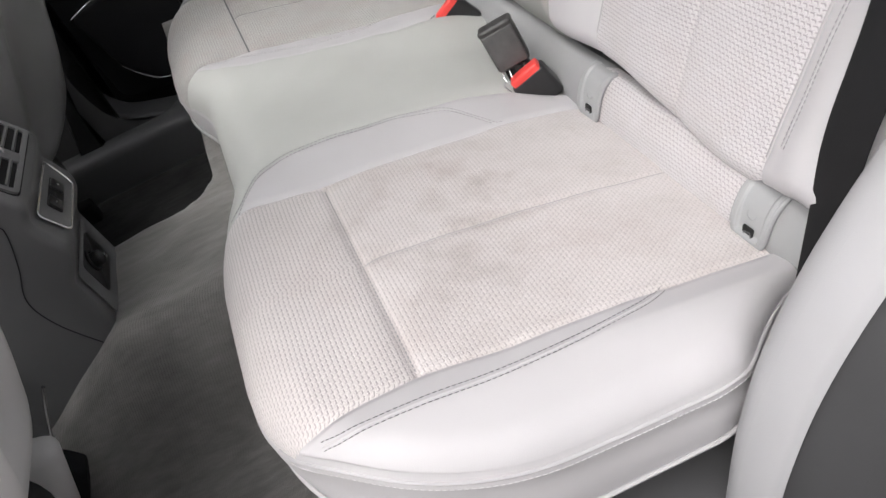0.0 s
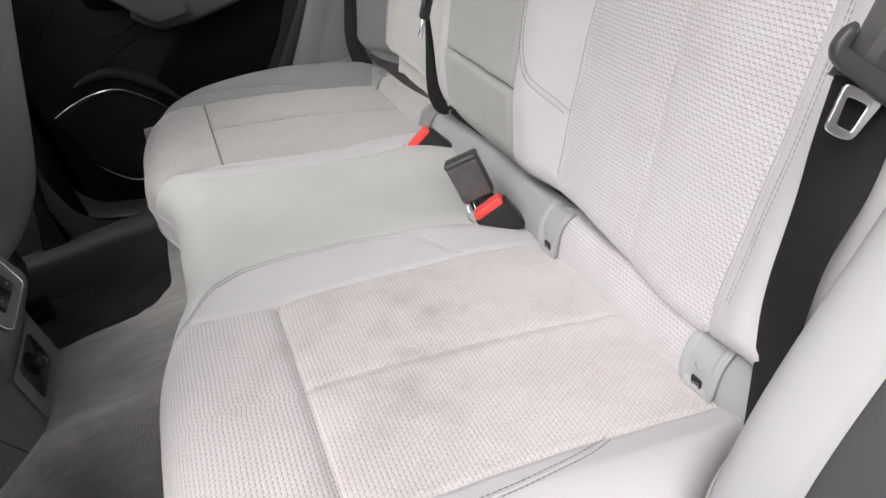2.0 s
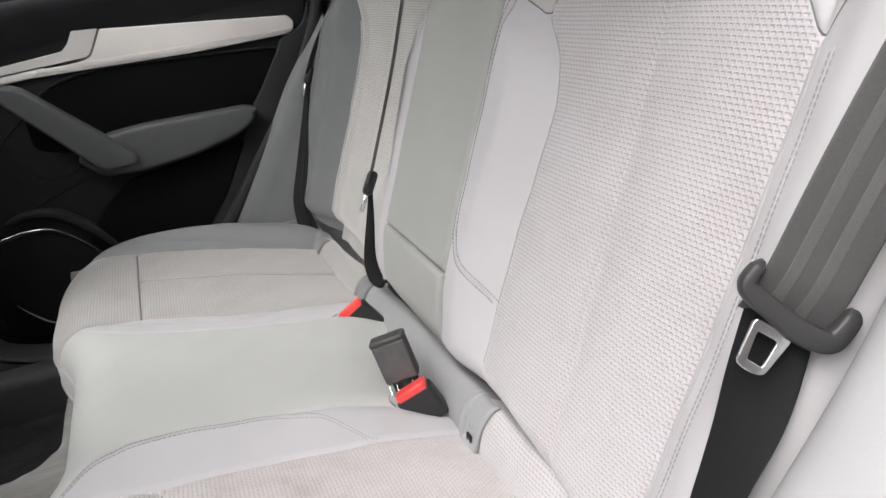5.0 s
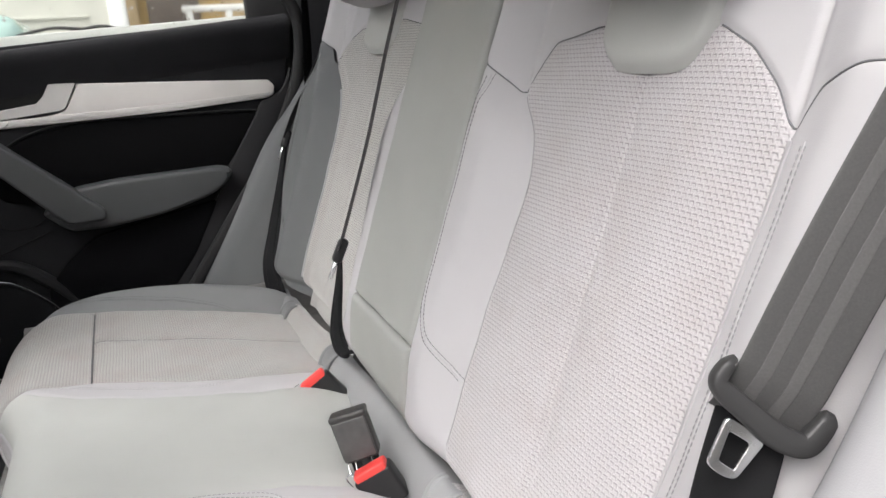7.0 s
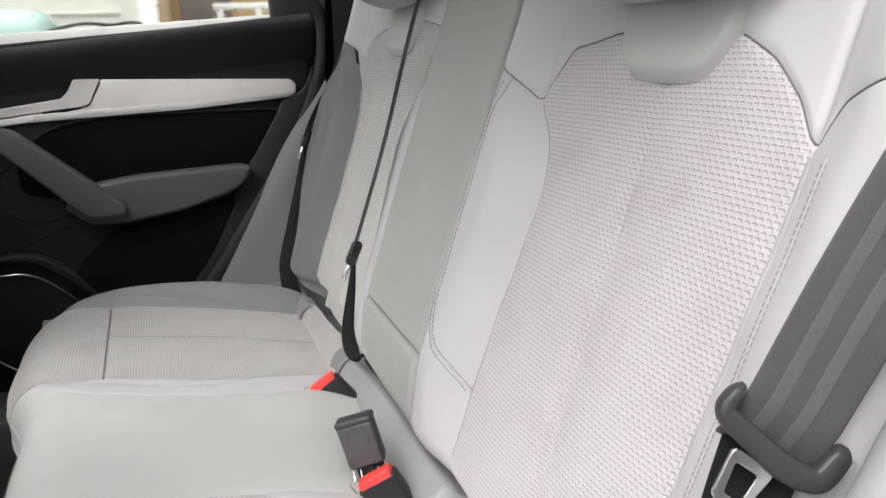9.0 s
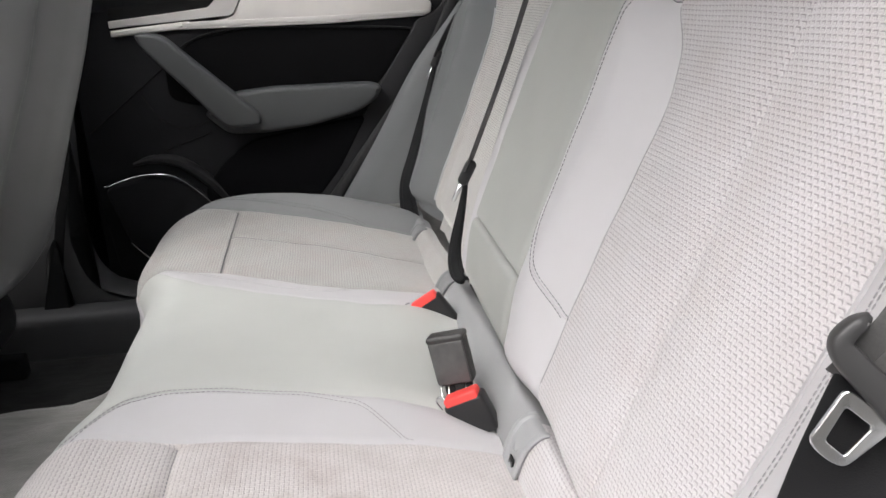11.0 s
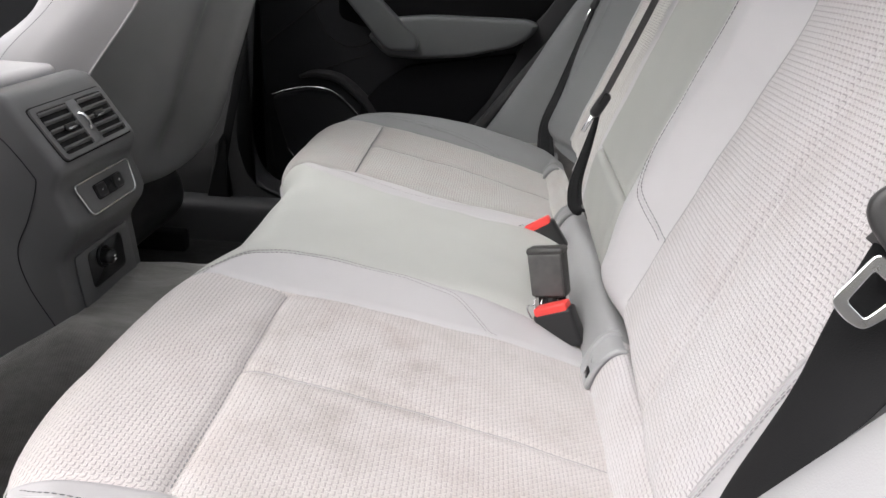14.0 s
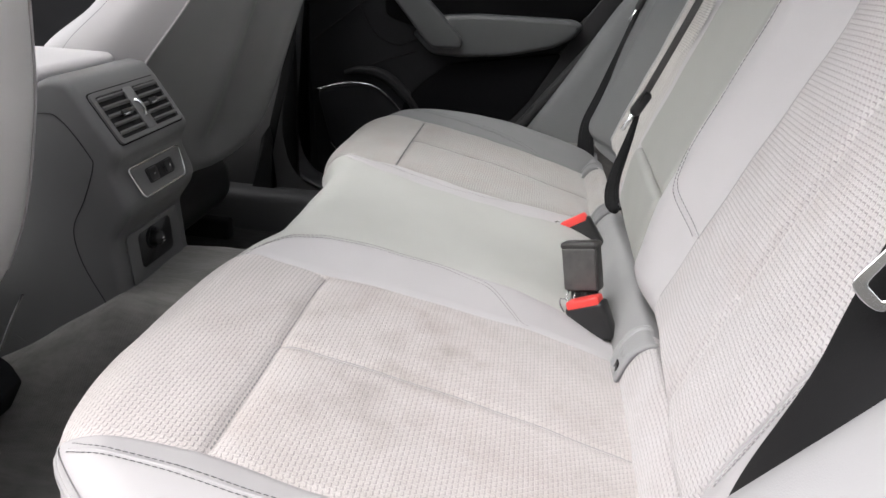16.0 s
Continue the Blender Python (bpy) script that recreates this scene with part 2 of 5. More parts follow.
def pile(m):
    """Ribbed pile and trodden streaks for carpet."""
    n, l = m.node_tree.nodes, m.node_tree.links
    b = n["Principled BSDF"]
    tc = n["Texture Coordinate"]
    wave = n.new("ShaderNodeTexWave")
    wave.inputs["Scale"].default_value, wave.inputs["Distortion"].default_value = 95, 2.5
    wave.inputs["Detail"].default_value = 2
    turn = n.new("ShaderNodeMapping")
    turn.inputs["Rotation"].default_value = (0, 0, 0.5)
    l.new(tc.outputs["Object"], turn.inputs["Vector"])
    l.new(turn.outputs[0], wave.inputs["Vector"])
    bump = n.new("ShaderNodeBump")
    bump.inputs["Strength"].default_value, bump.inputs["Distance"].default_value = 0.28, 0.0012
    l.new(wave.outputs["Fac"], bump.inputs["Height"])
    l.new(b.inputs["Normal"].links[0].from_socket, bump.inputs["Normal"])
    l.new(bump.outputs[0], b.inputs["Normal"])
    streak = n.new("ShaderNodeTexNoise")
    streak.inputs["Scale"].default_value, streak.inputs["Detail"].default_value, streak.inputs["Roughness"].default_value = 38, 8, 0.7
    comb = n.new("ShaderNodeMapping")
    comb.inputs["Rotation"].default_value, comb.inputs["Scale"].default_value = (0, 0, 0.5), (0.5, 2.2, 1)
    l.new(tc.outputs["Object"], comb.inputs["Vector"])
    l.new(comb.outputs[0], streak.inputs["Vector"])
    k = n.new("ShaderNodeMapRange")
    k.inputs[1].default_value, k.inputs[2].default_value, k.inputs[3].default_value, k.inputs[4].default_value = 0.3, 0.7, 0.78, 1.22
    l.new(streak.outputs[0], k.inputs[0])
    mul = n.new("ShaderNodeVectorMath")
    mul.operation = "SCALE"
    l.new(b.inputs["Base Color"].links[0].from_socket, mul.inputs[0])
    l.new(k.outputs[0], mul.inputs["Scale"])
    l.new(mul.outputs[0], b.inputs["Base Color"])


pile(M_CARPET)
pile(M_MAT)


def glass_material(name, tint, rough=0.0):
    m = bpy.data.materials.new(name)
    m.use_nodes = True
    b = m.node_tree.nodes["Principled BSDF"]
    b.inputs["Base Color"].default_value = (*tint, 1)
    b.inputs["Transmission Weight"].default_value = 1.0
    b.inputs["Roughness"].default_value = rough
    b.inputs["IOR"].default_value = 1.45
    return m


M_GLASS = glass_material("car_glass", (0.93, 0.96, 0.94))
M_WINDOW = glass_material("wet_window_glass", (0.90, 0.93, 0.885), 0.045)
M_WATER = glass_material("rain_water", (0.98, 0.98, 0.98))


# ---------------------------------------------------------------- builders
def empty(name, label, category, group="", at=(0, 0, 0)):
    ob = new(name)
    ob.empty_display_size = 0.05
    ob.location = at
    return tagged(ob, label, category, group)


def put(name, mesh, material, parent=None, label=""):
    if material is not None and not mesh.materials:
        mesh.materials.append(material)
    ob = new(name, mesh)
    if parent is not None:
        ob.parent = parent
        q = parent
        shift = Vector((0, 0, 0))
        while q is not None:
            shift += q.location
            q = q.parent
        ob.matrix_parent_inverse = Matrix.Translation(-shift)
    return tagged(ob, label) if label else ob


def part(name, bm, material, parent=None, label="", smooth=True):
    me = bpy.data.meshes.new(name)
    bmesh.ops.recalc_face_normals(bm, faces=bm.faces)
    for f in bm.faces:
        f.smooth = smooth
    bm.to_mesh(me)
    bm.free()
    return put(name, me, material, parent, label)


def grid_mesh(name, P, flip=False, uv=None):
    """A mesh from an array of points of shape (rows, columns, 3)."""
    nr, nc = P.shape[:2]
    me = bpy.data.meshes.new(name)
    idx = np.arange(nr * nc).reshape(nr, nc)
    a, b, c, d = idx[:-1, :-1].ravel(), idx[:-1, 1:].ravel(), idx[1:, 1:].ravel(), idx[1:, :-1].ravel()
    F = np.stack([a, d, c, b] if flip else [a, b, c, d], axis=1)
    nf = len(F)
    me.vertices.add(nr * nc)
    me.vertices.foreach_set("co", P.astype(np.float32).ravel())
    me.loops.add(nf * 4)
    me.loops.foreach_set("vertex_index", F.astype(np.int32).ravel())
    me.polygons.add(nf)
    me.polygons.foreach_set("loop_start", np.arange(0, nf * 4, 4, dtype=np.int32))
    me.polygons.foreach_set("use_smooth", np.ones(nf, dtype=bool))
    me.update(calc_edges=True)
    if uv is not None:
        layer = me.uv_layers.new(name="cloth")
        layer.data.foreach_set("uv", uv.reshape(-1, 2)[F.ravel()].astype(np.float32).ravel())
    me.validate()
    return me


def patch(name, P, material, parent, label="", flip=False):
    P, uv = P if isinstance(P, tuple) else (P, None)
    return put(name, grid_mesh(name, P, flip, uv), material, parent, label)


def box_bm(size, at=(0, 0, 0), bevel=0.0, seg=3, turn=None):
    bm = bmesh.new()
    bmesh.ops.create_cube(bm, size=1.0)
    bmesh.ops.scale(bm, vec=size, verts=bm.verts)
    if bevel:
        bmesh.ops.bevel(bm, geom=bm.edges[:], offset=bevel, segments=seg, affect="EDGES", profile=0.5)
    if turn is not None:
        bmesh.ops.transform(bm, matrix=turn, verts=bm.verts)
    bmesh.ops.translate(bm, vec=at, verts=bm.verts)
    return bm


def prism_bm(outline, place, depth, bevel=0.0, seg=2):
    """A plate with the outline (list of 2D points) and rounded rims; place maps (a, b, c) to the world, c runs from 0 to depth."""
    O = np.array(outline, float)
    if np.sum(O[:, 0] * np.roll(O[:, 1], -1) - np.roll(O[:, 0], -1) * O[:, 1]) < 0:
        O = O[::-1]
    e = np.roll(O, -1, axis=0) - O
    e /= np.linalg.norm(e, axis=1)[:, None] + 1e-12
    nrm = np.stack([-e[:, 1], e[:, 0]], axis=1)
    mit = nrm + np.roll(nrm, 1, axis=0)
    mit /= np.maximum(np.sum(mit * nrm, axis=1), 0.35)[:, None] + 1e-9
    bevel = min(bevel, depth * 0.5)
    levels = [(0.0, 0.0), (0.0, depth)]
    if bevel:
        a = np.linspace(0, math.pi / 2, seg + 1)
        low = [(bevel * (1 - math.sin(q)), bevel * (1 - math.cos(q))) for q in a]
        levels = low + [(i, depth - c) for i, c in reversed(low)]
    bm = bmesh.new()
    rings = [[bm.verts.new(place(x, y, c)) for x, y in O + mit * inset] for inset, c in levels]
    n = len(O)
    for r0, r1 in zip(rings[:-1], rings[1:]):
        for i in range(n):
            bm.faces.new((r0[i], r0[(i + 1) % n], r1[(i + 1) % n], r1[i]))
    caps = [bm.faces.new(rings[0][::-1]), bm.faces.new(rings[-1])]
    bmesh.ops.triangulate(bm, faces=caps, ngon_method="EAR_CLIP")
    return bm


def rounded(points, r=0.01, n=4):
    """An outline with its corners rounded."""
    out = []
    m = len(points)
    for i in range(m):
        p0, p, p1 = (np.array(points[(i + k) % m], float) for k in (-1, 0, 1))
        a, b = p0 - p, p1 - p
        la, lb = np.linalg.norm(a), np.linalg.norm(b)
        k = min(r, la * 0.45, lb * 0.45)
        s, e = p + a / la * k, p + b / lb * k
        for t in np.linspace(0, 1, n + 1):
            out.append(tuple((1 - t) ** 2 * s + 2 * t * (1 - t) * p + t * t * e))
    return out


def spline(points, n):
    """A smooth Catmull-Rom line through the points, n samples."""
    P = np.array(points, float)
    Q = np.vstack([2 * P[0] - P[1], P, 2 * P[-1] - P[-2]])
    out = []
    for u in np.linspace(0, len(P) - 1 - 1e-9, n):
        i = int(u)
        t = u - i
        a, b, c, d = Q[i:i + 4]
        out.append(0.5 * (2 * b + (c - a) * t + (2 * a - 5 * b + 4 * c - d) * t * t + (3 * b - a - 3 * c + d) * t ** 3))
    return np.array(out)


def tube_mesh(name, line, r, sides=8):
    L = np.array(line, float)
    T = np.gradient(L, axis=0)
    T /= np.linalg.norm(T, axis=1)[:, None] + 1e-12
    ref = np.array([0.13, 0.31, 0.94])
    A = np.cross(T, ref)
    A /= np.linalg.norm(A, axis=1)[:, None] + 1e-12
    B = np.cross(T, A)
    w = np.linspace(0, 2 * np.pi, sides + 1)
    rr = np.broadcast_to(np.array(r, float), (len(L),))
    P = L[:, None] + rr[:, None, None] * (np.cos(w)[None, :, None] * A[:, None] + np.sin(w)[None, :, None] * B[:, None])
    return grid_mesh(name, P)


def tube(name, line, r, material, parent, label="", sides=8):
    return put(name, tube_mesh(name, line, r, sides), material, parent, label)


def stitch(name, line, material, parent, dash=0.0040, gap=0.0012, width=0.00050, label=""):
    """A row of thread stitches along a line that lies on a surface."""
    L = np.array(line, float)
    seg = np.linalg.norm(np.diff(L, axis=0), axis=1)
    s = np.concatenate([[0], np.cumsum(seg)])
    V, F = [], []
    q = 0.0
    at = lambda v: np.array([np.interp(v, s, L[:, k]) for k in range(3)])
    while q + dash < s[-1]:
        a, b = at(q), at(q + dash)
        t = (b - a) / (np.linalg.norm(b - a) + 1e-12)
        u = np.cross(t, (0.2, 0.3, 0.93))
        u /= np.linalg.norm(u) + 1e-12
        v = np.cross(t, u)
        base = len(V)
        for p, k in ((a, 0.5), (a * 0.75 + b * 0.25, 1), (a * 0.25 + b * 0.75, 1), (b, 0.5)):
            for j in range(4):
                w = math.pi / 2 * j + math.pi / 4
                V.append(p + width * k * (math.cos(w) * u + math.sin(w) * v))
        for i in range(3):
            for j in range(4):
                F.append((base + 4 * i + j, base + 4 * i + (j + 1) % 4, base + 4 * i + 4 + (j + 1) % 4, base + 4 * i + 4 + j))
        q += dash + gap
    me = bpy.data.meshes.new(name)
    me.from_pydata([tuple(v) for v in V], [], F)
    ob = put(name, me, material, parent, label)
    ob["kind"] = "stuff"
    return ob


def ribbon(name, line, width_dir, width, thick, material, parent, label=""):
    """A strap along a line: an oval section, width across, thick through."""
    L = np.array(line, float)
    W = np.broadcast_to(np.array(width_dir, float), L.shape).copy()
    W /= np.linalg.norm(W, axis=1)[:, None]
    T = np.gradient(L, axis=0)
    T /= np.linalg.norm(T, axis=1)[:, None]
    W -= T * np.sum(W * T, axis=1)[:, None]
    W /= np.linalg.norm(W, axis=1)[:, None]
    N = np.cross(T, W)
    wd = np.broadcast_to(np.array(width, float), (len(L),))
    a = np.linspace(0, 2 * np.pi, 21)
    ca = np.sign(np.cos(a)) * np.abs(np.cos(a)) ** 0.35
    sa = np.sign(np.sin(a)) * np.abs(np.sin(a)) ** 0.7
    th = np.broadcast_to(np.array(thick, float), (len(L),))
    P = L[:, None] + (wd[:, None] / 2 * ca[None])[:, :, None] * W[:, None] + (th[:, None] / 2 * sa[None])[:, :, None] * N[:, None]
    return patch(name, P, material, parent, label)


def smooth01(x):
    x = np.clip(x, 0, 1)
    return x * x * (3 - 2 * x)


def soft_interp(x, xs, ys, k=0.02):
    """Linear interpolation, rounded off over k."""
    return sum(w * np.interp(np.asarray(x) + o * k, xs, ys) for o, w in ((-1, 0.12), (-0.5, 0.22), (0, 0.32), (0.5, 0.22), (1, 0.12)))


# ---------------------------------------------------------------- seat cushion
FRONT, HALF, RAD = -0.486, 0.63, 0.22


def nose(ay):
    return FRONT + 0.046 * (1 - smooth01((ay - 0.10) / 0.2))


def side_line(x, sign):
    """Outer side of the cushion behind its rounded corner."""
    if sign < 0:
        return soft_interp(x, [-0.30, -0.14, -0.11, -0.083, -0.068, -0.035, 0.03], [HALF, HALF, 0.625, 0.606, 0.596, 0.577, 0.552], 0.008)
    return HALF + 0.045 * smooth01((x + 0.26) / 0.2)


def inside(x, ay, sign):
    """Distance from the outline of the cushion, seen from above."""
    cx, cy = FRONT + RAD, HALF - RAD
    side = side_line(x, sign) - ay
    d = np.minimum(x - nose(ay), side)
    corner = RAD - np.hypot(x - cx, ay - cy)
    return np.where((x < cx) & (ay > cy), np.minimum(corner, side + 10 * (x < cx)), d)


def front_edge(ay):
    cx, cy = FRONT + RAD, HALF - RAD
    k = np.clip(ay - cy, 0, RAD)
    return np.where(ay > cy, cx - np.sqrt(np.maximum(RAD ** 2 - k ** 2, 0)), nose(ay))


def y_fabric_in(x):
    return soft_interp(x, [-0.49, -0.43, -0.34, -0.1, 0.03], [0.225, 0.212, 0.219, 0.196, 0.194])


def far_shift(x):
    """How much further out the shut door's seat carries its outer seam."""
    return soft_interp(x, [-0.46, -0.35, -0.10, 0.03], [0.004, 0.016, 0.023, 0.032], 0.02)


def y_fabric_out(x, sign=-1):
    return (far_shift(x) if sign > 0 else 0.0) + soft_interp(x, [-0.49, -0.452, -0.435, -0.42, -0.40, -0.34, -0.26, -0.12, 0.03], [0.52, 0.527, 0.533, 0.535, 0.533, 0.528, 0.532, 0.530, 0.528], 0.006)


def y_bound(x):
    """Border between the sage centre seat and the outer seats."""
    return soft_interp(x, [-0.47, -0.43, -0.40, -0.36, -0.30, -0.22, -0.16, -0.13, -0.075, -0.014, 0.03],
                       [0.222, 0.208, 0.167, 0.144, 0.136, 0.131, 0.127, 0.122, 0.126, 0.150, 0.155], 0.015)


def y_stitch(x):
    return np.minimum(soft_interp(x, [-0.47, -0.43, -0.40, -0.36, -0.30, -0.22, -0.16, -0.13, -0.11, 0.03],
                                  [0.222, 0.210, 0.169, 0.146, 0.138, 0.134, 0.140, 0.174, 0.208, 0.26], 0.012), y_fabric_in(x) - 0.001)


def cushion_z(x, ay, sign=-1):
    base = soft_interp(x, [-0.5, -0.42, -0.34, -0.2, -0.1, 0.0, 0.04], [0.452, 0.452, 0.441, 0.411, 0.386, 0.355, 0.342], 0.05)
    yo, yi, ys = y_fabric_out(x, sign), y_fabric_in(x), y_bound(x)
    hump = 0.014 * smooth01((x + 0.26) / 0.26) if sign < 0 else 0.026 * smooth01((x + 0.42) / 0.2)
    gx, gy = (-0.3385, 0.371) if sign < 0 else (-0.346, 0.390)
    fade = smooth01((0.02 - x) / 0.12)
    z = base + 0.013 * smooth01((ay - yo + 0.014) / 0.06) + hump * smooth01((ay - yo - 0.005) / 0.07) - (0.20 if sign < 0 else 0.10) * np.maximum(ay - 0.562, 0)
    z = z + 0.010 * (1 - smooth01((ay - ys + 0.03) / 0.10)) * fade
    z = z - 0.002 * np.exp(-((ay - yi) / 0.022) ** 2)
    if sign > 0:
        z = z + 0.021 * smooth01((x + 0.22) / 0.2) * smooth01(ay / 0.10) * (1 - smooth01((ay - 0.17) / 0.18))
    mid = np.exp(-((ay - gy) / 0.006) ** 2) * smooth01((x - gx + 0.0035) / 0.004)
    z = z - 0.0026 * mid
    within = smooth01((ay - yi) / 0.004) * smooth01((yo - ay) / 0.004)
    z = z - within * (0.003 * np.exp(-((x - gx) / 0.004) ** 2) + 0.0036 * np.exp(-((x - gx) / 0.014) ** 2))
    z = z - 0.003 * np.exp(-((ay - yo) / 0.004) ** 2) - 0.003 * np.exp(-((ay - yi) / 0.004) ** 2)
    z = z - 0.0016 * np.exp(-((ay - ys) / 0.003) ** 2)
    z = z - 0.004 * np.exp(-((ay - ys) / 0.012) ** 2) * smooth01((x + 0.20) / 0.12)
    d = np.maximum(inside(x, ay, sign), 0)
    r = 0.064 - 0.038 * smooth01((ay - 0.42) / 0.17)
    m = np.clip(1 - d / r, 0, 1)
    return z - r * (1 - np.sqrt(np.maximum(1 - m * m, 0)))


def wavy(x, y, amp, scale, seed):
    """Slow unevenness of upholstery."""
    return amp * (np.sin(x * scale + seed) * np.cos(y * scale * 0.8 + seed * 1.7) + 0.5 * np.sin(x * scale * 2.3 - y * scale * 1.9 + seed * 3.1))


def cushion_strip(y0, y1, x_from, x_to, nx, ny, sign, cloth=False):
    """A piece of the cushion's skin between two lines across."""
    v = np.linspace(0, 1, ny)[None, :]
    lo = np.full((1, ny), -0.55)
    hi = np.full((1, ny), 0.0)
    if x_from is None:
        for _ in range(40):
            mid = (lo + hi) / 2
            ay = y0(mid) + (y1(mid) - y0(mid)) * v
            out = mid < front_edge(ay)
            lo, hi = np.where(out, mid, lo), np.where(out, hi, mid)
        start = hi
        t = np.linspace(0, 1, nx)[:, None]
        t = 0.35 * t + 0.65 * t * t if x_to > -0.2 else t ** 1.6
    else:
        start = np.full((1, ny), x_from)
        t = np.linspace(0, 1, nx)[:, None]
    x = start + (x_to - start) * t
    ay = y0(x) + (y1(x) - y0(x)) * v
    z = cushion_z(x, ay, sign) + wavy(x, ay * sign, 0.0009, 34, 1.3)
    P = np.stack([x, ay * sign, z], axis=2)
    if cloth:
        step = np.linalg.norm(np.diff(P, axis=0), axis=2)
        arc = np.vstack([np.zeros((1, ny)), np.cumsum(step, axis=0)])
        return P, np.stack([ay, arc - arc[-1:] + 1.0], axis=2)
    return P


def const(c):
    return lambda x: np.full_like(np.asarray(x, float), c)


def on_cushion(xs, ays, sign, lift=0.0006):
    xs, ays = np.asarray(xs, float), np.asarray(ays, float)
    return np.stack([xs, ays * sign, cushion_z(xs, ays, sign) + wavy(xs, ays * sign, 0.0009, 34, 1.3) + lift], axis=1)


rear_seat = empty("rear_seat", "light grey leather rear bench with worn embossed cloth panels", "seat")
cushion = part("cushion", box_bm((0.42, 1.16, 0.15), (-0.20, 0, 0.235), 0.02), M_BLACK, rear_seat, "bench cushion on a black base")
CUSHION_BACK = 0.03
OUTER_LINE = [(-0.424, 0.550), (-0.405, 0.558), (-0.37, 0.560), (-0.32, 0.5615), (-0.25, 0.560), (-0.186, 0.553), (-0.146, 0.544), (-0.120, 0.531)]


def outer_line(sign):
    line = spline(OUTER_LINE, 160)
    if sign > 0:
        line[:, 1] += far_shift(line[:, 0])
        line[:, 0] += 0.022 * smooth01((line[:, 0] + 0.3) / 0.18)
    return line


for sign in (-1, 1):
    fine = sign < 0
    k = 1.0 if fine else 0.55
    gx, gy = (-0.3385, 0.371) if fine else (-0.346, 0.390)
    y_out = y_fabric_out if fine else lambda x: y_fabric_out(x, 1)
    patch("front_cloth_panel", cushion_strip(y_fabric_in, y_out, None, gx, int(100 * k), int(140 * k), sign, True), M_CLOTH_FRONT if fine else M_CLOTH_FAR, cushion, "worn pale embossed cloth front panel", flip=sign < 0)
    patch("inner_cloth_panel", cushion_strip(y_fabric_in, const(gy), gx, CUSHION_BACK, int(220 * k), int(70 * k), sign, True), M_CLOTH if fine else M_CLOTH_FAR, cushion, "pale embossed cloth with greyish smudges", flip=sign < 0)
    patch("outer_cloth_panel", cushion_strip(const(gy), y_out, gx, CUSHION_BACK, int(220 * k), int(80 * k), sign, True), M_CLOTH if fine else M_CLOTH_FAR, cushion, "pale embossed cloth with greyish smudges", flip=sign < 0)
    patch("inner_bolster", cushion_strip(y_bound, y_fabric_in, None, CUSHION_BACK, 90, 24, sign), M_LEATHER, cushion, "smooth light grey leather bolster", flip=sign < 0)
    patch("outer_bolster", cushion_strip(y_out, lambda x: side_line(x, sign) - 0.0005, None, CUSHION_BACK, 110, 48, sign), M_LEATHER if fine else M_SHADED_LEATHER_PALE, cushion, "smooth light grey leather bolster" if fine else "smooth leather bolster painted in a shaded grey", flip=sign < 0)
    patch("centre_panel", cushion_strip(const(0.0), y_bound, None, CUSHION_BACK, 90, 40, sign), M_CENTRE, cushion, "plain sage grey leather centre seat", flip=sign < 0)
    # decorative thread lines
    for o in (-0.0035, 0.0035):
        xs = np.linspace(-0.445, -0.104, 150)
        ys = (y_stitch(xs) if fine else soft_interp(xs, [-0.45, -0.40, -0.34, -0.293, -0.248, -0.194, -0.165, -0.144, -0.12], [0.222, 0.2, 0.185, 0.175, 0.169, 0.170, 0.180, 0.193, 0.21], 0.012)) + o
        keep = ys < y_fabric_in(xs) - 0.0005
        stitch("stitching", on_cushion(xs[keep], ys[keep], sign), M_THREAD_MID, cushion, width=0.0005 if fine else 0.0003)
        line = outer_line(sign)
        stitch("stitching", on_cushion(line[:, 0], line[:, 1] + o * 1.1, sign), M_THREAD, cushion, width=0.0004)
    line = outer_line(sign)
    tube("seam", on_cushion(line[:, 0], line[:, 1], sign, -0.0002), 0.0011, M_LEATHER if fine else M_SHADED_LEATHER_PALE, cushion, sides=6)
    if fine:
        xs = np.linspace(-0.40, -0.118, 120)
        tube("seam", on_cushion(xs, y_stitch(xs), sign, -0.0002), 0.0009, M_LEATHER, cushion, sides=6)
    # sewn joins of the cloth, sunk in their grooves
    ys = np.linspace(float(y_fabric_in(gx)) + 0.006, float(y_out(gx)) - 0.006, 90)
    if fine:
        stitch("stitching", on_cushion(np.full(90, gx), ys, sign, 0.0010), M_THREAD_MID, cushion, 0.0032, 0.0020, 0.0008)
    else:
        tube("seam", on_cushion(np.full(90, gx), ys, sign, 0.002), 0.0013, M_THREAD, cushion, sides=6)
    xs = np.linspace(gx + 0.0025, 0.0, 90)
    tube("seam", on_cushion(xs, np.full(90, gy), sign, 0.0001), 0.0006, M_SEAM if fine else M_THREAD, cushion, sides=6)
    # upright sides below the rolled edge
    ay = np.concatenate([np.linspace(0, HALF - RAD, 40), HALF - RAD + RAD * np.sin(np.linspace(0.03, math.pi / 2, 40))])
    fx = front_edge(ay)
    back_x = np.linspace(FRONT + RAD, 0.0, 30)[1:]
    ox = np.concatenate([fx, back_x])
    oy = np.concatenate([ay, side_line(back_x, sign)])
    z0 = cushion_z(ox, oy - 1e-4, sign)
    oyl = np.concatenate([ay, side_line(back_x, sign) + 0.02 * (sign < 0) * smooth01((back_x + 0.12) / 0.08)])
    zp = np.interp(oy + (ox - FRONT) * 0.3, [0, 0.5, 0.62, 0.70, 0.735], [0.345, 0.345, 0.338, 0.324, 0.307])
    nx = np.gradient(oy)
    ny = -np.gradient(ox)
    ln = np.hypot(nx, ny)
    nx, ny = -nx / ln, -ny / ln
    rows = []
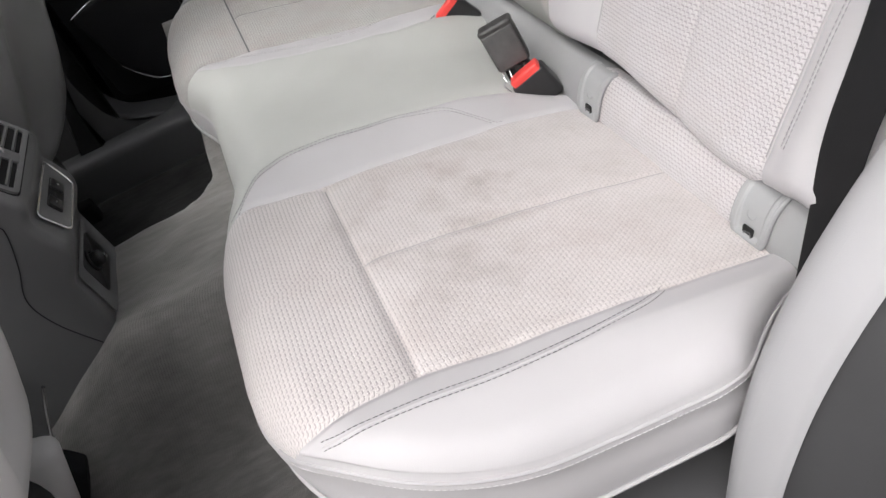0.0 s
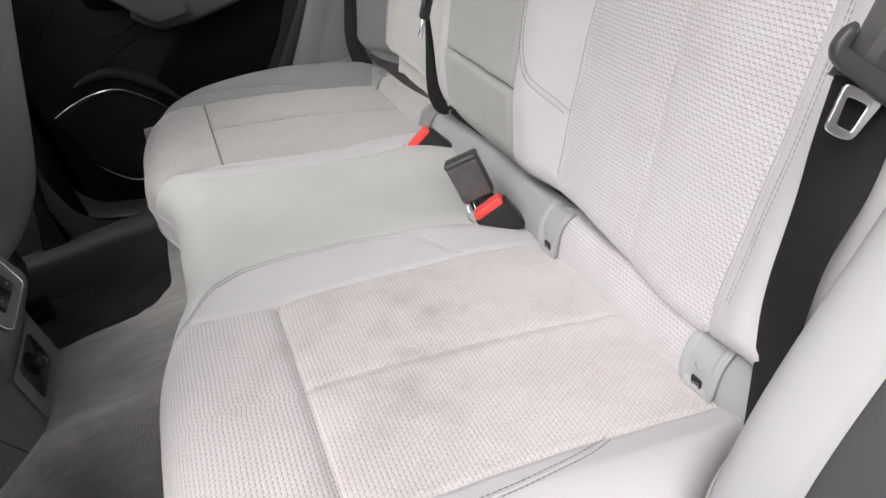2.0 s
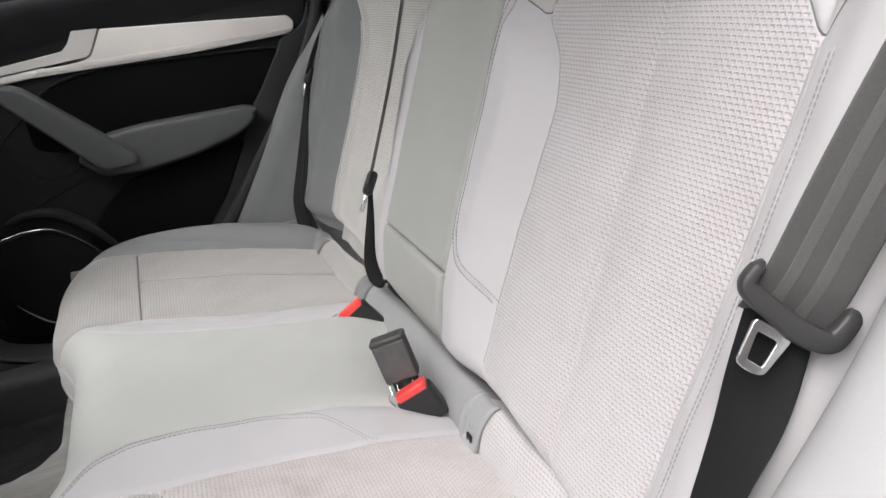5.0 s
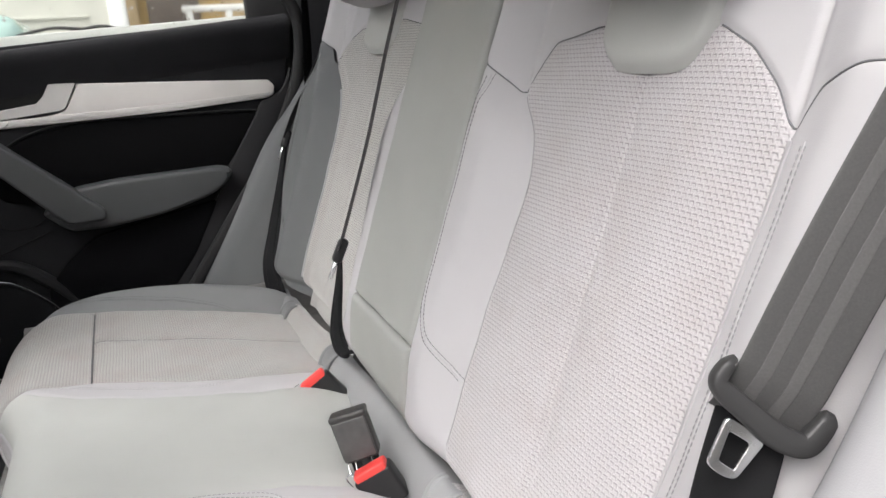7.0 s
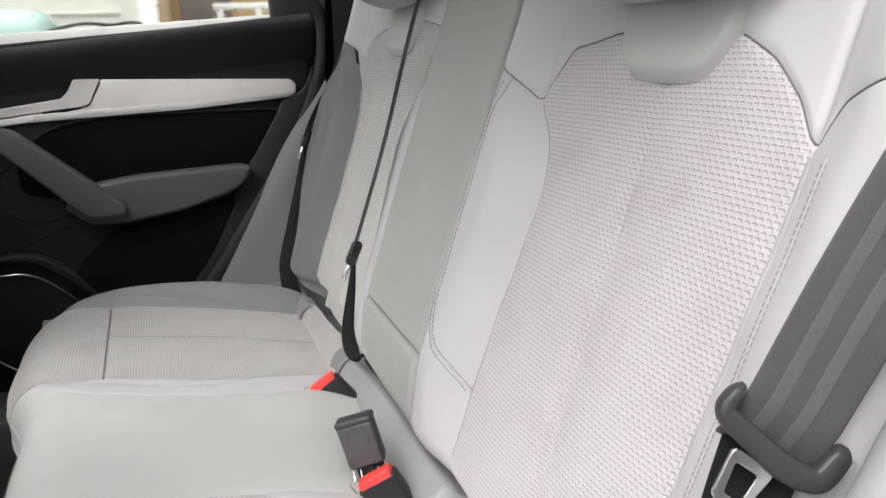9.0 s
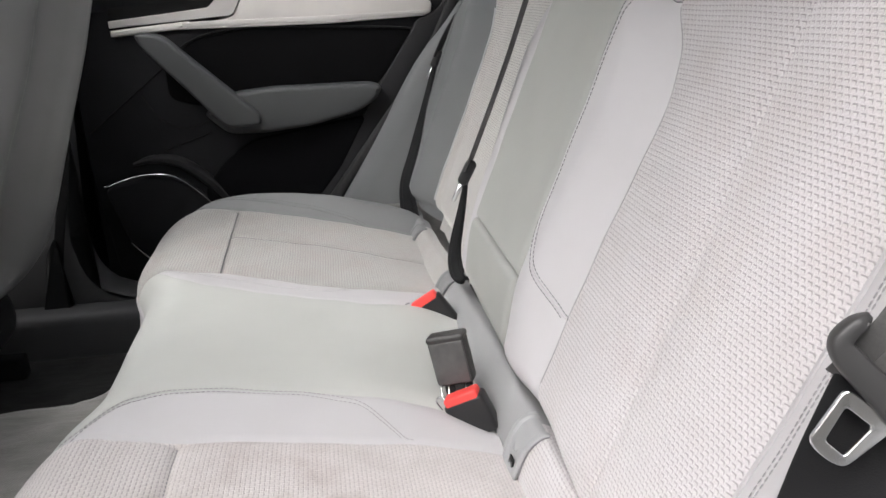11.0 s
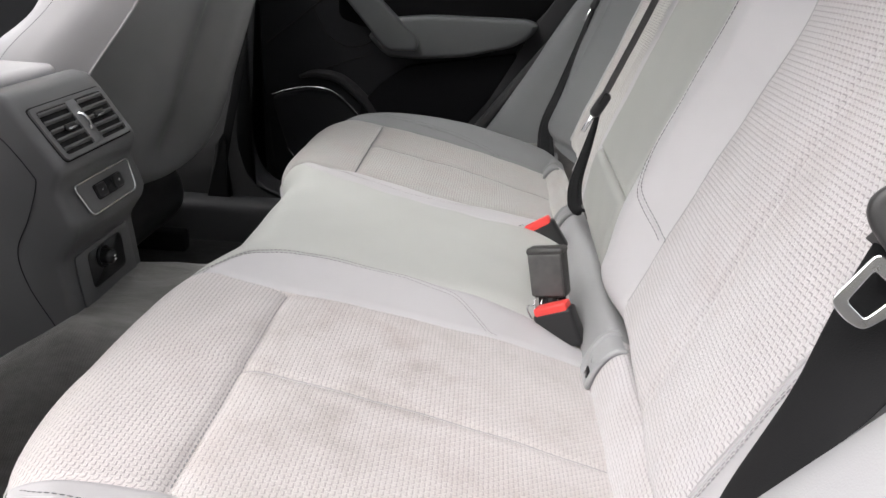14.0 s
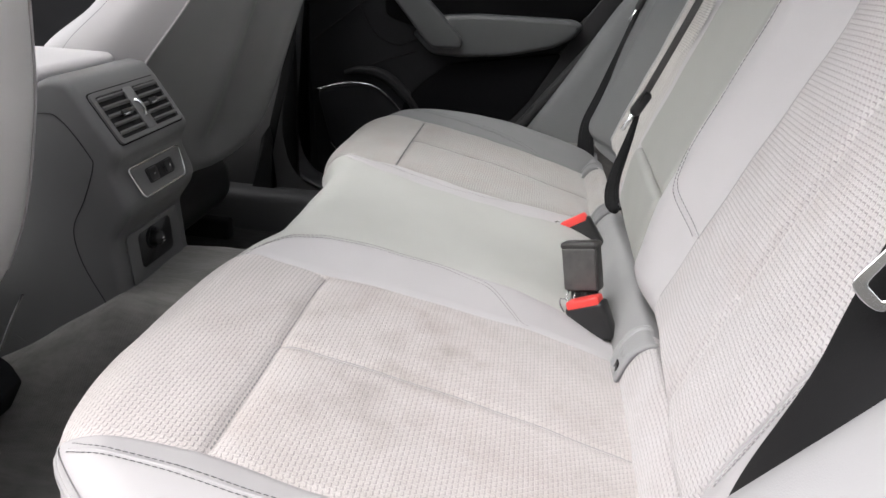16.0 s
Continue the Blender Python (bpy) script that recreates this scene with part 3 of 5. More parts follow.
    for t, o in ((-0.12, -0.002), (0, 0.0006), (0.05, 0.0025), (0.12, 0.0), (0.4, 0.002), (0.75, 0.0015), (1.0, -0.001)):
        z = z0 + (zp - z0) * t
        side = oy + (oyl - oy) * smooth01((t - 0.1) / 0.3)
        rows.append(np.stack([ox + nx * o + wavy(ox, oy, 0.0012 * (t > 0.1), 60, 2), (side + ny * o) * sign, z], axis=1))
    patch("side_panel", np.array(rows), M_LEATHER, cushion, "light grey leather side panel", flip=sign < 0)
    low = [np.stack([ox - nx * d, (oyl - ny * d) * sign, zp * (1 - t) + 0.17 * t], axis=1) for t, d in ((0, 0.001), (0.1, 0.006), (0.3, 0.020), (0.6, 0.045), (1, 0.08))]
    patch("lower_valance", np.array(low), M_LEATHER, cushion, "light grey leather valance", flip=sign < 0)
    tube("piping", np.stack([ox + nx * 0.001, (oyl + ny * 0.001) * sign, zp], axis=1), 0.0024, M_PIPING, cushion, "pale leather piping")
    tube("piping", np.stack([ox + nx * 0.0005, (oy + ny * 0.0005) * sign, z0 + 0.001], axis=1)[50:], 0.0018, M_PIPING, cushion, "pale leather piping")
    keepx = slice(52, None)
    stitch("stitching", np.stack([ox + nx * 0.0022, (oy + ny * 0.0022) * sign, z0 - 0.005], axis=1)[keepx], M_THREAD_LIGHT, cushion)

# ---------------------------------------------------------------- backrest
S0 = np.array([0.008, 0.0, 0.423])
UPW = np.array([0.343, 0.0, 0.9394])
OUT = np.array([-0.9394, 0.0, 0.343])


def back_pt(y, s, o):
    y, s, o = np.broadcast_arrays(np.asarray(y, float), np.asarray(s, float), np.asarray(o, float))
    return S0 + s[..., None] * UPW + o[..., None] * OUT + y[..., None] * np.array([0.027, 1.0, 0]) + np.array([0.010, 0, 0])


def yb_in(s):
    return soft_interp(s, [0, 0.1, 0.2, 0.3, 0.34, 0.385, 0.423, 0.7], [0.212, 0.213, 0.219, 0.233, 0.234, 0.219, 0.178, 0.178], 0.015)


def yb_out(s, far=0.0):
    if far:
        return soft_interp(s, [0, 0.15, 0.25, 0.31, 0.355, 0.40, 0.428, 0.455, 0.7], [0.52, 0.516, 0.508, 0.505, 0.513, 0.545, 0.580, 0.632, 0.632], 0.012)
    return soft_interp(s, [0, 0.18, 0.3, 0.41, 0.7], [0.498, 0.512, 0.521, 0.526, 0.526], 0.02)


def s_top(ay, far=0.0):
    """Upper border of cloth and side bolsters, against the shoulder leather."""
    if far:
        ay = np.interp(ay, [0.10, 0.37, 0.54, 0.60, 0.632, 0.70], [0.10, 0.37, 0.44, 0.475, 0.527, 0.60])
    s = soft_interp(ay, [0.10, 0.115, 0.178, 0.194, 0.215, 0.29, 0.44, 0.475, 0.505, 0.527, 0.538, 0.572, 0.64],
                    [0.458, 0.452, 0.422, 0.452, 0.478, 0.489, 0.484, 0.467, 0.44, 0.408, 0.439, 0.452, 0.457], 0.006)
    return s + (0.045 if far else 0.0)


def foot_fade(s):
    """The padding thins out towards the roll at the foot of the backrest."""
    return 0.38 + 0.62 * smooth01((np.asarray(s, float) + 0.02) / 0.14)


def back_foot(ay, far=0.0):
    """Lower end of the backrest, which sinks towards its outer side."""
    ay = np.asarray(ay, float)
    return -0.020 * smooth01((ay - 0.24) / 0.22) * (1 - smooth01((ay - 0.49) / 0.06)) * (1 - far)


def back_edge(s, far=0.0):
    """Outer edge of the backrest, drawn in towards its foot beside the shut door."""
    return 0.625 + far * (0.090 - 0.115 * (1 - smooth01((np.asarray(s, float) - 0.02) / 0.26)))


def back_o(ay, s, far=0.0):
    yi, yo = yb_in(s), yb_out(s, far)
    o = (0.031 - 0.007 * far) * smooth01((yi - ay + 0.004) / 0.070) * foot_fade(s)
    o = o + (0.017 + 0.030 * far * (1 - 0.6 * smooth01((s - 0.37) / 0.09))) * smooth01((ay - yo + 0.004) / 0.05)
    o = o - 0.010 * far * smooth01((ay - yi) / 0.03) * (1 - smooth01((ay - yo + 0.03) / 0.03))
    o = o - 0.0025 * np.exp(-((ay - yi) / 0.004) ** 2) - 0.003 * np.exp(-((ay - yo) / 0.004) ** 2)
    o = o - 0.0022 * np.exp(-((ay - 0.371) / 0.005) ** 2) * (s < 0.46)
    o = o + 0.004 * np.exp(-((np.abs(ay - 0.371) - 0.07) / 0.05) ** 2)
    m = np.clip(1 - (s - back_foot(ay, far)) / 0.03, 0, 1)
    o = o - 0.03 * (1 - np.sqrt(np.maximum(1 - m * m, 0)))
    for edge, r in ((0.118, 0.012), (back_edge(s, far), 0.05 - 0.022 * far)):
        d = np.maximum((ay - edge) * (1 if r < 0.02 else -1), 0)
        m = np.clip(1 - d / r, 0, 1)
        o = o - r * (1 - np.sqrt(np.maximum(1 - m * m, 0)))
    o = o - 0.0022 * np.exp(-((s - s_top(ay, far)) / 0.0035) ** 2)
    m = np.clip((s - 0.57 - 0.03 * far) / 0.06, 0, 1)
    return o - 0.06 * (1 - np.sqrt(np.maximum(1 - m * m, 0)))


def back_patch(ay, s, sign):
    return back_pt(ay * sign, s, back_o(ay, s, sign > 0) + wavy(s, ay * sign, 0.0008, 30, 2.2))


def on_back(ay, s, sign, lift=0.0006):
    return back_pt(np.asarray(ay) * sign, s, back_o(np.asarray(ay, float), np.asarray(s, float), sign > 0) + wavy(np.asarray(s), np.asarray(ay) * sign, 0.0008, 30, 2.2) + lift)


def cloth_half(y0, y1, ns, ny, sign):
    v = np.linspace(0, 1, ny)[None, :]
    t = np.linspace(0, 1, ns)[:, None]
    ytop = y0(0.46) + (y1(0.46) - y0(0.46)) * v
    foot = -0.035 if sign > 0 else 0.002 + back_foot(ytop)
    s = foot + (s_top(ytop, sign > 0) - foot) * t
    ay = y0(s) + (y1(s) - y0(s)) * v
    return back_patch(ay, s, sign), np.stack([ay, s + 1.0], axis=2)


ROLL = spline([(0.0, 0.328), (-0.006, 0.345), (-0.007, 0.366), (0.000, 0.387), (0.010, 0.4015), (0.022, 0.4075), (0.040, 0.398)], 60)


def roll_drop(y):
    """How far the roll sinks towards the shut door."""
    return 0.010 * smooth01(y / 0.2) + 0.020 * smooth01((y - 0.22) / 0.28)


for sign in (-1, 1):
    k = 1.0 if sign < 0 else 0.55
    core = box_bm((0.10, 0.50, 0.58), (0, 0, 0), 0.02, turn=Matrix.Rotation(radians(20), 4, "Y"))
    bmesh.ops.translate(core, vec=(0.185 + 0.04 * (sign > 0), 0.368 * sign, 0.705), verts=core.verts)
    EDGE = 0.6245 if sign < 0 else 0.7145
    far = float(sign > 0)
    outer_edge = (lambda q: yb_out(q, 1.0)) if far else yb_out
    lift_s = 0.03 * far
    rest = part("backrest", core, M_BLACK, rear_seat, "leather backrest with a cloth middle")
    patch("inner_cloth_panel", cloth_half(yb_in, const(0.371), int(160 * k), int(60 * k), sign), M_CLOTH_FAR_BACK if far else M_CLOTH_BACK, rest, "pale embossed cloth with arched dimples", flip=sign > 0)
    patch("outer_cloth_panel", cloth_half(const(0.371), outer_edge, int(160 * k), int(60 * k), sign), M_CLOTH_FAR_BACK if far else M_CLOTH_BACK, rest, "pale embossed cloth with arched dimples", flip=sign > 0)
    v = np.linspace(0, 1, 30)[None, :]
    t = np.linspace(0, 1, 90)[:, None]
    ya = 0.1185 + (yb_in(0.45) - 0.1185) * v
    s = s_top(ya, far) * t
    patch("inner_bolster", back_patch(0.1185 + (yb_in(s) - 0.1185) * v, s, sign), M_LEATHER, rest, "smooth light grey leather bolster", flip=sign > 0)
    ya = yb_out(0.455, far) + (EDGE - yb_out(0.455, far)) * v
    foot = far * (0.038 * v ** 2 - 0.02) + back_foot(ya, far)
    s = foot + (s_top(ya, far) - foot) * t
    patch("outer_bolster", back_patch(yb_out(s, far) + (back_edge(s, far) - 0.0005 - yb_out(s, far)) * v, s, sign), M_LEATHER if sign < 0 else M_SHADED_LEATHER, rest, "smooth light grey leather bolster" if sign < 0 else "leather bolster painted in a shaded grey", flip=sign > 0)
    ya = np.linspace(0.1185, EDGE, 220)[None, :]
    s = s_top(ya, far) + (0.628 + lift_s - s_top(ya, far)) * np.linspace(0, 1, 40)[:, None]
    patch("shoulder_panel", back_patch(np.broadcast_to(ya, s.shape), s, sign), M_LEATHER, rest, "smooth light grey leather shoulder panel", flip=sign > 0)
    # smooth tongue below the headrest
    tv = np.linspace(-1, 1, 41)[None, :]
    tt = np.linspace(0, 1, 30)[:, None]
    half = 0.066 + 0.018 * tt + 0.014 * far
    low = 0.446 + lift_s + 0.035 * np.abs(tv) ** 5
    s = low + (0.60 + lift_s - low) * tt
    ya = 0.371 + 0.014 * far + half * tv
    rim = np.minimum(smooth01((1 - np.abs(tv)) / 0.12), smooth01((s - low + 0.002) / 0.012))
    patch("headrest_tongue", back_pt(ya * sign, s, 0.002 + 0.011 * rim - 0.008 * far), M_CENTRE, rest, "plain grey leather tongue below the headrest", flip=sign > 0)
    # thread lines of the inner bolster
    for o in (-0.0042, 0.0042):
        line = spline([(0.135, 0.437), (0.130, 0.38), (0.127, 0.30), (0.128, 0.20), (0.1335, 0.160), (0.150, 0.135), (0.178, 0.119), (0.214, 0.1035)], 160)
        if sign < 0:
            stitch("stitching", on_back(line[:, 0] + o, line[:, 1] + o * 0.5, sign), M_THREAD, rest)
        else:
            line = spline([(0.676, 0.485), (0.670, 0.42), (0.666, 0.34), (0.660, 0.22), (0.648, 0.165), (0.610, 0.130), (0.545, 0.100)], 160)
            stitch("stitching", on_back(line[:, 0] + o, line[:, 1] - o * 0.5, sign), M_THREAD, rest)
            continue
        if o > 0:
            ridge = spline([(0.135, 0.437), (0.130, 0.38), (0.127, 0.30), (0.128, 0.20), (0.1335, 0.160), (0.150, 0.135), (0.178, 0.119), (0.214, 0.1035)], 120)
            tube("seam", on_back(ridge[:, 0], ridge[:, 1], sign, 0.0), 0.0010, M_LEATHER, rest, sides=6)
        sv = np.linspace(0.04, 0.405, 90)
        stitch("stitching", on_back(yb_out(sv) + 0.0180 + o * 0.6, sv, sign), M_THREAD_MID, rest)
        if o > 0:
            tube("seam", on_back(yb_out(sv) + 0.0180, sv, sign, -0.0002), 0.0010, M_LEATHER, rest, sides=6)
    line2 = np.stack([yb_out(np.linspace(0.02, 0.405, 90), far) + 0.001, np.linspace(0.02, 0.405, 90)], axis=1)
    tube("piping", on_back(line2[:, 0], line2[:, 1], sign, 0.0005), 0.0022, M_PIPING, rest, sides=6)

    # dark tubes paint the seam shade where leather meets shoulder panel and cloth
    tip = float(yb_out(0.455, far))
    for ya in (np.linspace(0.113, 0.178, 40), np.linspace(tip + 0.001, EDGE - 0.004, 40), np.linspace(0.179, 0.30, 40), np.linspace(0.44, tip, 40)):
        tube("seam", on_back(ya, s_top(ya, far), sign, 0.0001), 0.0009, M_THREAD, rest, sides=6)
    sv = np.linspace(0.03, 0.42, 90)
    tube("seam", on_back(yb_in(sv), sv, sign, 0.0001), 0.0008, M_SEAM, rest, sides=6)

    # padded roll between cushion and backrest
    # the far outer leather and cloth take their darker, shaded copies
    for a, b, m, nm, lab in ((0.0, 0.222, M_ROLL, "leather_roll", "smooth mid grey leather roll"), (0.222, 0.506 + 0.04 * far, M_CLOTH_FAR if far else M_CLOTH_BACK, "cloth_roll", "pale embossed cloth roll"), (0.506 + 0.04 * far, 0.6245 - 0.02 * far, M_SHADED_LEATHER_PALE if far else M_ROLL, "leather_roll", "smooth mid grey leather roll")):
        n = 60 if nm == "cloth_roll" else 24
        ya = np.linspace(a, b, n)
        P = np.stack(np.broadcast_arrays(ROLL[:, 0][:, None], ya[None] * sign, ROLL[:, 1][:, None] - roll_drop(ya[None] * sign)), axis=2)
        P[:, :, 0] += wavy(P[:, :, 2], P[:, :, 1], 0.0008, 40, 4)
        if nm == "cloth_roll":
            arc = np.concatenate([[0], np.cumsum(np.linalg.norm(np.diff(ROLL, axis=0), axis=1))])
            P = (P, np.stack([ya[None] + 0 * arc[:, None], arc[:, None] + 1 + 0 * ya[None]], axis=2))
        patch(nm, P, m, rest, lab, flip=sign > 0)

# centre backrest with fold-down armrest
core = box_bm((0.05, 0.20, 0.60), (0, 0, 0), 0.01, turn=Matrix.Rotation(radians(20), 4, "Y"))
bmesh.ops.translate(core, vec=(0.145, 0, 0.715), verts=core.verts)
armrest = part("armrest", core, M_DARK, rear_seat, "folded-up sage grey leather armrest")


def arm_pad(s0, s1, o, half, r, low=None, ns=40):
    v = np.linspace(-1, 1, 41)[None, :]
    v = np.sin(v * math.pi / 2)
    t = (0.5 - 0.5 * np.cos(np.linspace(0, math.pi, ns)))[:, None]
    s = s0 + (s1 - s0) * t + 0 * v
    y = half * v + 0 * t
    d = np.minimum(half - np.abs(y), np.minimum(s - s0, s1 - s))
    m = np.clip(1 - d / r, 0, 1)
    oo = o - r * (1 - np.sqrt(np.maximum(1 - m * m, 0)))
    if low:
        oo = oo - o * (1 - foot_fade(s)) - low * np.clip(1 - (s - s0) / 0.055, 0, 1) ** 1.6
    return back_pt(y, s, oo + wavy(s, y, 0.0006, 35, 5))


patch("upper_pad", arm_pad(0.1060, 0.546, 0.030, 0.116, 0.008), M_ARMREST, armrest, "plain sage grey leather pad")
patch("lower_pad", arm_pad(-0.022, 0.1045, 0.033, 0.1175, 0.010, 0.045), M_ARMREST, armrest, "plain sage grey leather pull flap")
patch("top_pad", arm_pad(0.551, 0.625, 0.028, 0.115, 0.02), M_ARMREST, armrest, "plain sage grey leather top pad")
hole = prism_bm(rounded([(-0.048, 0.549), (-0.03, 0.536), (0.03, 0.536), (0.048, 0.549), (0.036, 0.564), (-0.036, 0.564)], 0.006), lambda a, b, c: tuple(back_pt(a, b, 0.022 + c)), 0.0095, 0.001)
part("strap_slot", hole, M_RUBBER, armrest, "black strap slot")


# headrests
def headrest(sign):
    u = np.linspace(0, 2 * np.pi, 49)[None, :]
    w = np.linspace(-np.pi / 2, np.pi / 2, 33)[:, None]
    p = lambda c, e: np.sign(c) * np.abs(c) ** e
    y = 0.371 * sign + 0.13 * p(np.cos(w), 0.45) * p(np.cos(u), 0.6)
    o = 0.052 + 0.055 * p(np.cos(w), 0.45) * p(np.sin(u), 0.7)
    s = 0.602 + 0.045 * (sign > 0) + 0.098 * p(np.sin(w), 0.6) + 0 * u
    h = patch("headrest", back_pt(y, s, o), M_LEATHER, rear_seat, "smooth light grey leather headrest")


headrest(-1)
headrest(1)


# child-seat anchor covers that hug the roll
def isofix(y):
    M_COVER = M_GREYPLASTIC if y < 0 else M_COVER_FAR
    e = empty("isofix_cover", "light grey plastic child-seat anchor cover" if y < 0 else "grey plastic child-seat anchor cover in a shaded tone", "anchor cover", "anchor covers")
    dl = np.gradient(ROLL, axis=0)
    dl /= np.linalg.norm(dl, axis=1)[:, None]
    nor = np.stack([-dl[:, 1], dl[:, 0]], axis=1)
    arc = np.concatenate([[0], np.cumsum(np.linalg.norm(np.diff(ROLL, axis=0), axis=1))])
    s_low, s_high = 0.024, 0.096

    def place(a, b, h):
        """a: across, b: along the roll from its foot, h: proud of it."""
        g = lambda col: np.interp(b, arc, col)
        return np.stack(np.broadcast_arrays(g(ROLL[:, 0]) + h * g(nor[:, 0]), y + a, g(ROLL[:, 1]) + h * g(nor[:, 1]) - roll_drop(y + a)), axis=-1)

    def shell(name, lo, hi, half, low_round, height, label=""):
        t = np.linspace(0, 1, 44)[:, None]
        v = np.linspace(-1, 1, 45)[None, :]
        bb = lo + (hi - lo) * t + 0 * v
        w = half * (1 - 0.55 * np.clip(1 - (bb - lo) / low_round, 0, 1) ** 2.2)
        h = height(v + 0 * t, (bb - lo) / (hi - lo))
        patch(name, place(w * v, bb, h), M_COVER, e, label)

    def rim(v, t):
        out = smooth01(np.minimum((1 - np.abs(v)) / 0.10, (t + 0.0) / 0.07))
        inn = smooth01(np.minimum((0.72 - np.abs(v)) / 0.09, (t - 0.15) / 0.05))
        return -0.0025 + 0.0085 * out - 0.0045 * inn * (1 - 0.55 * smooth01((t - 0.28) / 0.3)) - 0.004 * smooth01((t - 0.75) / 0.25)

    shell("frame", s_low, s_high, 0.0222, 0.020, rim)
    edge = []
    for q in np.linspace(-1, 1, 61):
        bb = s_low + 0.004 + (s_high - s_low - 0.006) * np.clip((abs(q) - 0.22) / 0.78, 0, 1)
        ww = 0.0211 * (1 - 0.55 * np.clip(1 - (bb - s_low) / 0.022, 0, 1) ** 2.2)
        edge.append(place(np.sign(q) * ww * min(1.0, abs(q) / 0.22), bb, 0.0036 - 0.003 * max(0.0, (abs(q) - 0.75) / 0.25)))
    tube("rim", edge, 0.0027, M_COVER, e, "rounded rim")
    part("slot", prism_bm(rounded([(-0.006, 0.0335), (0.007, 0.0335), (0.007, 0.045), (-0.006, 0.045)], 0.002), lambda a, b, c: tuple(place(a, b, 0.0022 + c)), 0.0012), M_DARK, e, "dark anchor slot")
    tube("anchor_bar", [place(-0.005, 0.036, 0.0038), place(-0.003, 0.041, 0.0042), place(0.004, 0.039, 0.0042), place(0.005, 0.034, 0.0036)], 0.0008, M_PILLAR, e, "dark steel bar", 6)
    tube("embossed_ring", [place(0.001 + 0.0055 * math.cos(w), 0.058 + 0.0055 * math.sin(w), 0.0032) for w in np.linspace(0, 2 * math.pi, 25)], 0.0004, M_COVER, e, sides=5)


for yy in (-0.503, -0.225, 0.222, 0.545):
    isofix(yy)

# ---------------------------------------------------------------- buckles and belts
def frame3(origin, along, face):
    """Axes of a small thing: along its length, out of its face, and across."""
    a = Vector(along).normalized()
    f = (Vector(face) - a * Vector(face).dot(a)).normalized()
    c = a.cross(f)
    return Matrix(((c.x, f.x, a.x, origin[0]), (c.y, f.y, a.y, origin[1]), (c.z, f.z, a.z, origin[2]), (0, 0, 0, 1)))


def local_box(size, at, m, bevel=0.003, seg=3):
    bm = box_bm(size, at, bevel, seg)
    bmesh.ops.transform(bm, matrix=m, verts=bm.verts)
    return bm


def buckle_red(origin, along, face, label, group, deep, thick=1.0):
    e = empty("seat_belt_buckle", label, "buckle", group)
    m = frame3(origin, along, face)
    part("body", local_box((0.050, 0.024 * thick, deep), (0, 0, -deep / 2), m, 0.005), M_GLOSSBLACK, e)
    part("button", local_box((0.0425, 0.0195 * thick, 0.0135), (0, 0.0014, 0.0005), m, 0.003), M_RED, e, "red release button")
    part("slot", local_box((0.034, 0.003, 0.004), (0, -0.0085 * thick, 0.0005), m, 0.0006, 1), M_DARK, e)
    loop = [(-0.028, 0, -0.02), (-0.030, 0.006, 0.004), (-0.026, 0.009, 0.012), (-0.018, 0.010, 0.012)]
    tube("wire_guide", [tuple(m @ Vector(p)) for p in spline(loop, 20)], 0.0012, M_STEEL, e, sides=6)
    return e


buckle_red((-0.042, -0.133, 0.394), (-0.40, 0.24, 0.86), (-0.45, -0.86, 0.20), "black seat belt buckle with a red button", "belt buckles", 0.048)
buckle_red((-0.045, 0.120, 0.405), (-0.55, 0.17, 0.78), (-0.45, -0.80, 0.25), "black seat belt buckle with a red button", "belt buckles", 0.052, 0.66)
cap = empty("seat_belt_buckle", "black buckle head turned over on its strap", "buckle", "belt buckles")
m = frame3((-0.048, -0.099, 0.427), (-0.19, 0.22, 0.96), (-0.42, -0.86, 0.2))
part("body", local_box((0.046, 0.024, 0.062), (0, 0, 0), m, 0.0065, 4), M_CAP, cap)
# plate added on the face, in a lighter grey than the body
part("face_plate", local_box((0.0415, 0.004, 0.052), (0, 0.0108, -0.002), m, 0.0018, 3), M_CAPFACE, cap, "lighter grey face")
part("end_cap", local_box((0.0468, 0.0248, 0.009), (0, 0, 0.0272), m, 0.004, 4), M_CAP, cap)
for q, r in ((0.019, 0.0009), (0.010, 0.0009)):
    bend = [(-q, 0.002, -0.028), (-q * 1.05, 0.010, -0.040), (-q * 0.7, 0.014, -0.048), (0, 0.013, -0.049), (q * 0.7, 0.014, -0.047), (q * 1.05, 0.010, -0.038), (q, 0.002, -0.028)]
    tube("wire_guide", [tuple(m @ Vector(p)) for p in spline(bend, 40)], r, M_STEEL, cap, sides=6)
part("latch_plate", local_box((0.008, 0.003, 0.030), (0.001, 0.004, -0.040), m, 0.001, 1), M_YOKE, cap, "narrow dark latch plate")
part("latch_hood", local_box((0.034, 0.012, 0.022), (0, -0.002, -0.040), m, 0.003, 2), M_RUBBER, cap, "black hood over the strap")

# belt beside the doorway
belt = empty("seat_belt", "black seat belt with a steel tongue hanging beside the open doorway", "seat belt", "seat belts")
ACROSS, ALONG, FACE = Vector((0.766, -0.476, -0.431)), Vector((-0.569, -0.010, -0.824)), Vector((-0.389, -0.878, 0.279))
upper = spline([(0.0444, -0.5985, 0.6655), (0.056, -0.604, 0.700), (0.080, -0.616, 0.775), (0.130, -0.634, 0.90), (0.20, -0.655, 1.08)], 50)
WIDE = (0.684, -0.479, -0.551)
upper = upper - np.array(FACE) * 0.009 * np.clip(1 - (upper[:, 2:] - 0.6655) / 0.03, 0, 1) ** 1.5
upper = upper + np.array(WIDE) * (0.0025 + 0.05 * (upper[:, 2:] - 0.6655))
ribbon("webbing", upper, WIDE, 0.051, 0.0016, M_WEB2, belt, "dark grey ribbed webbing")
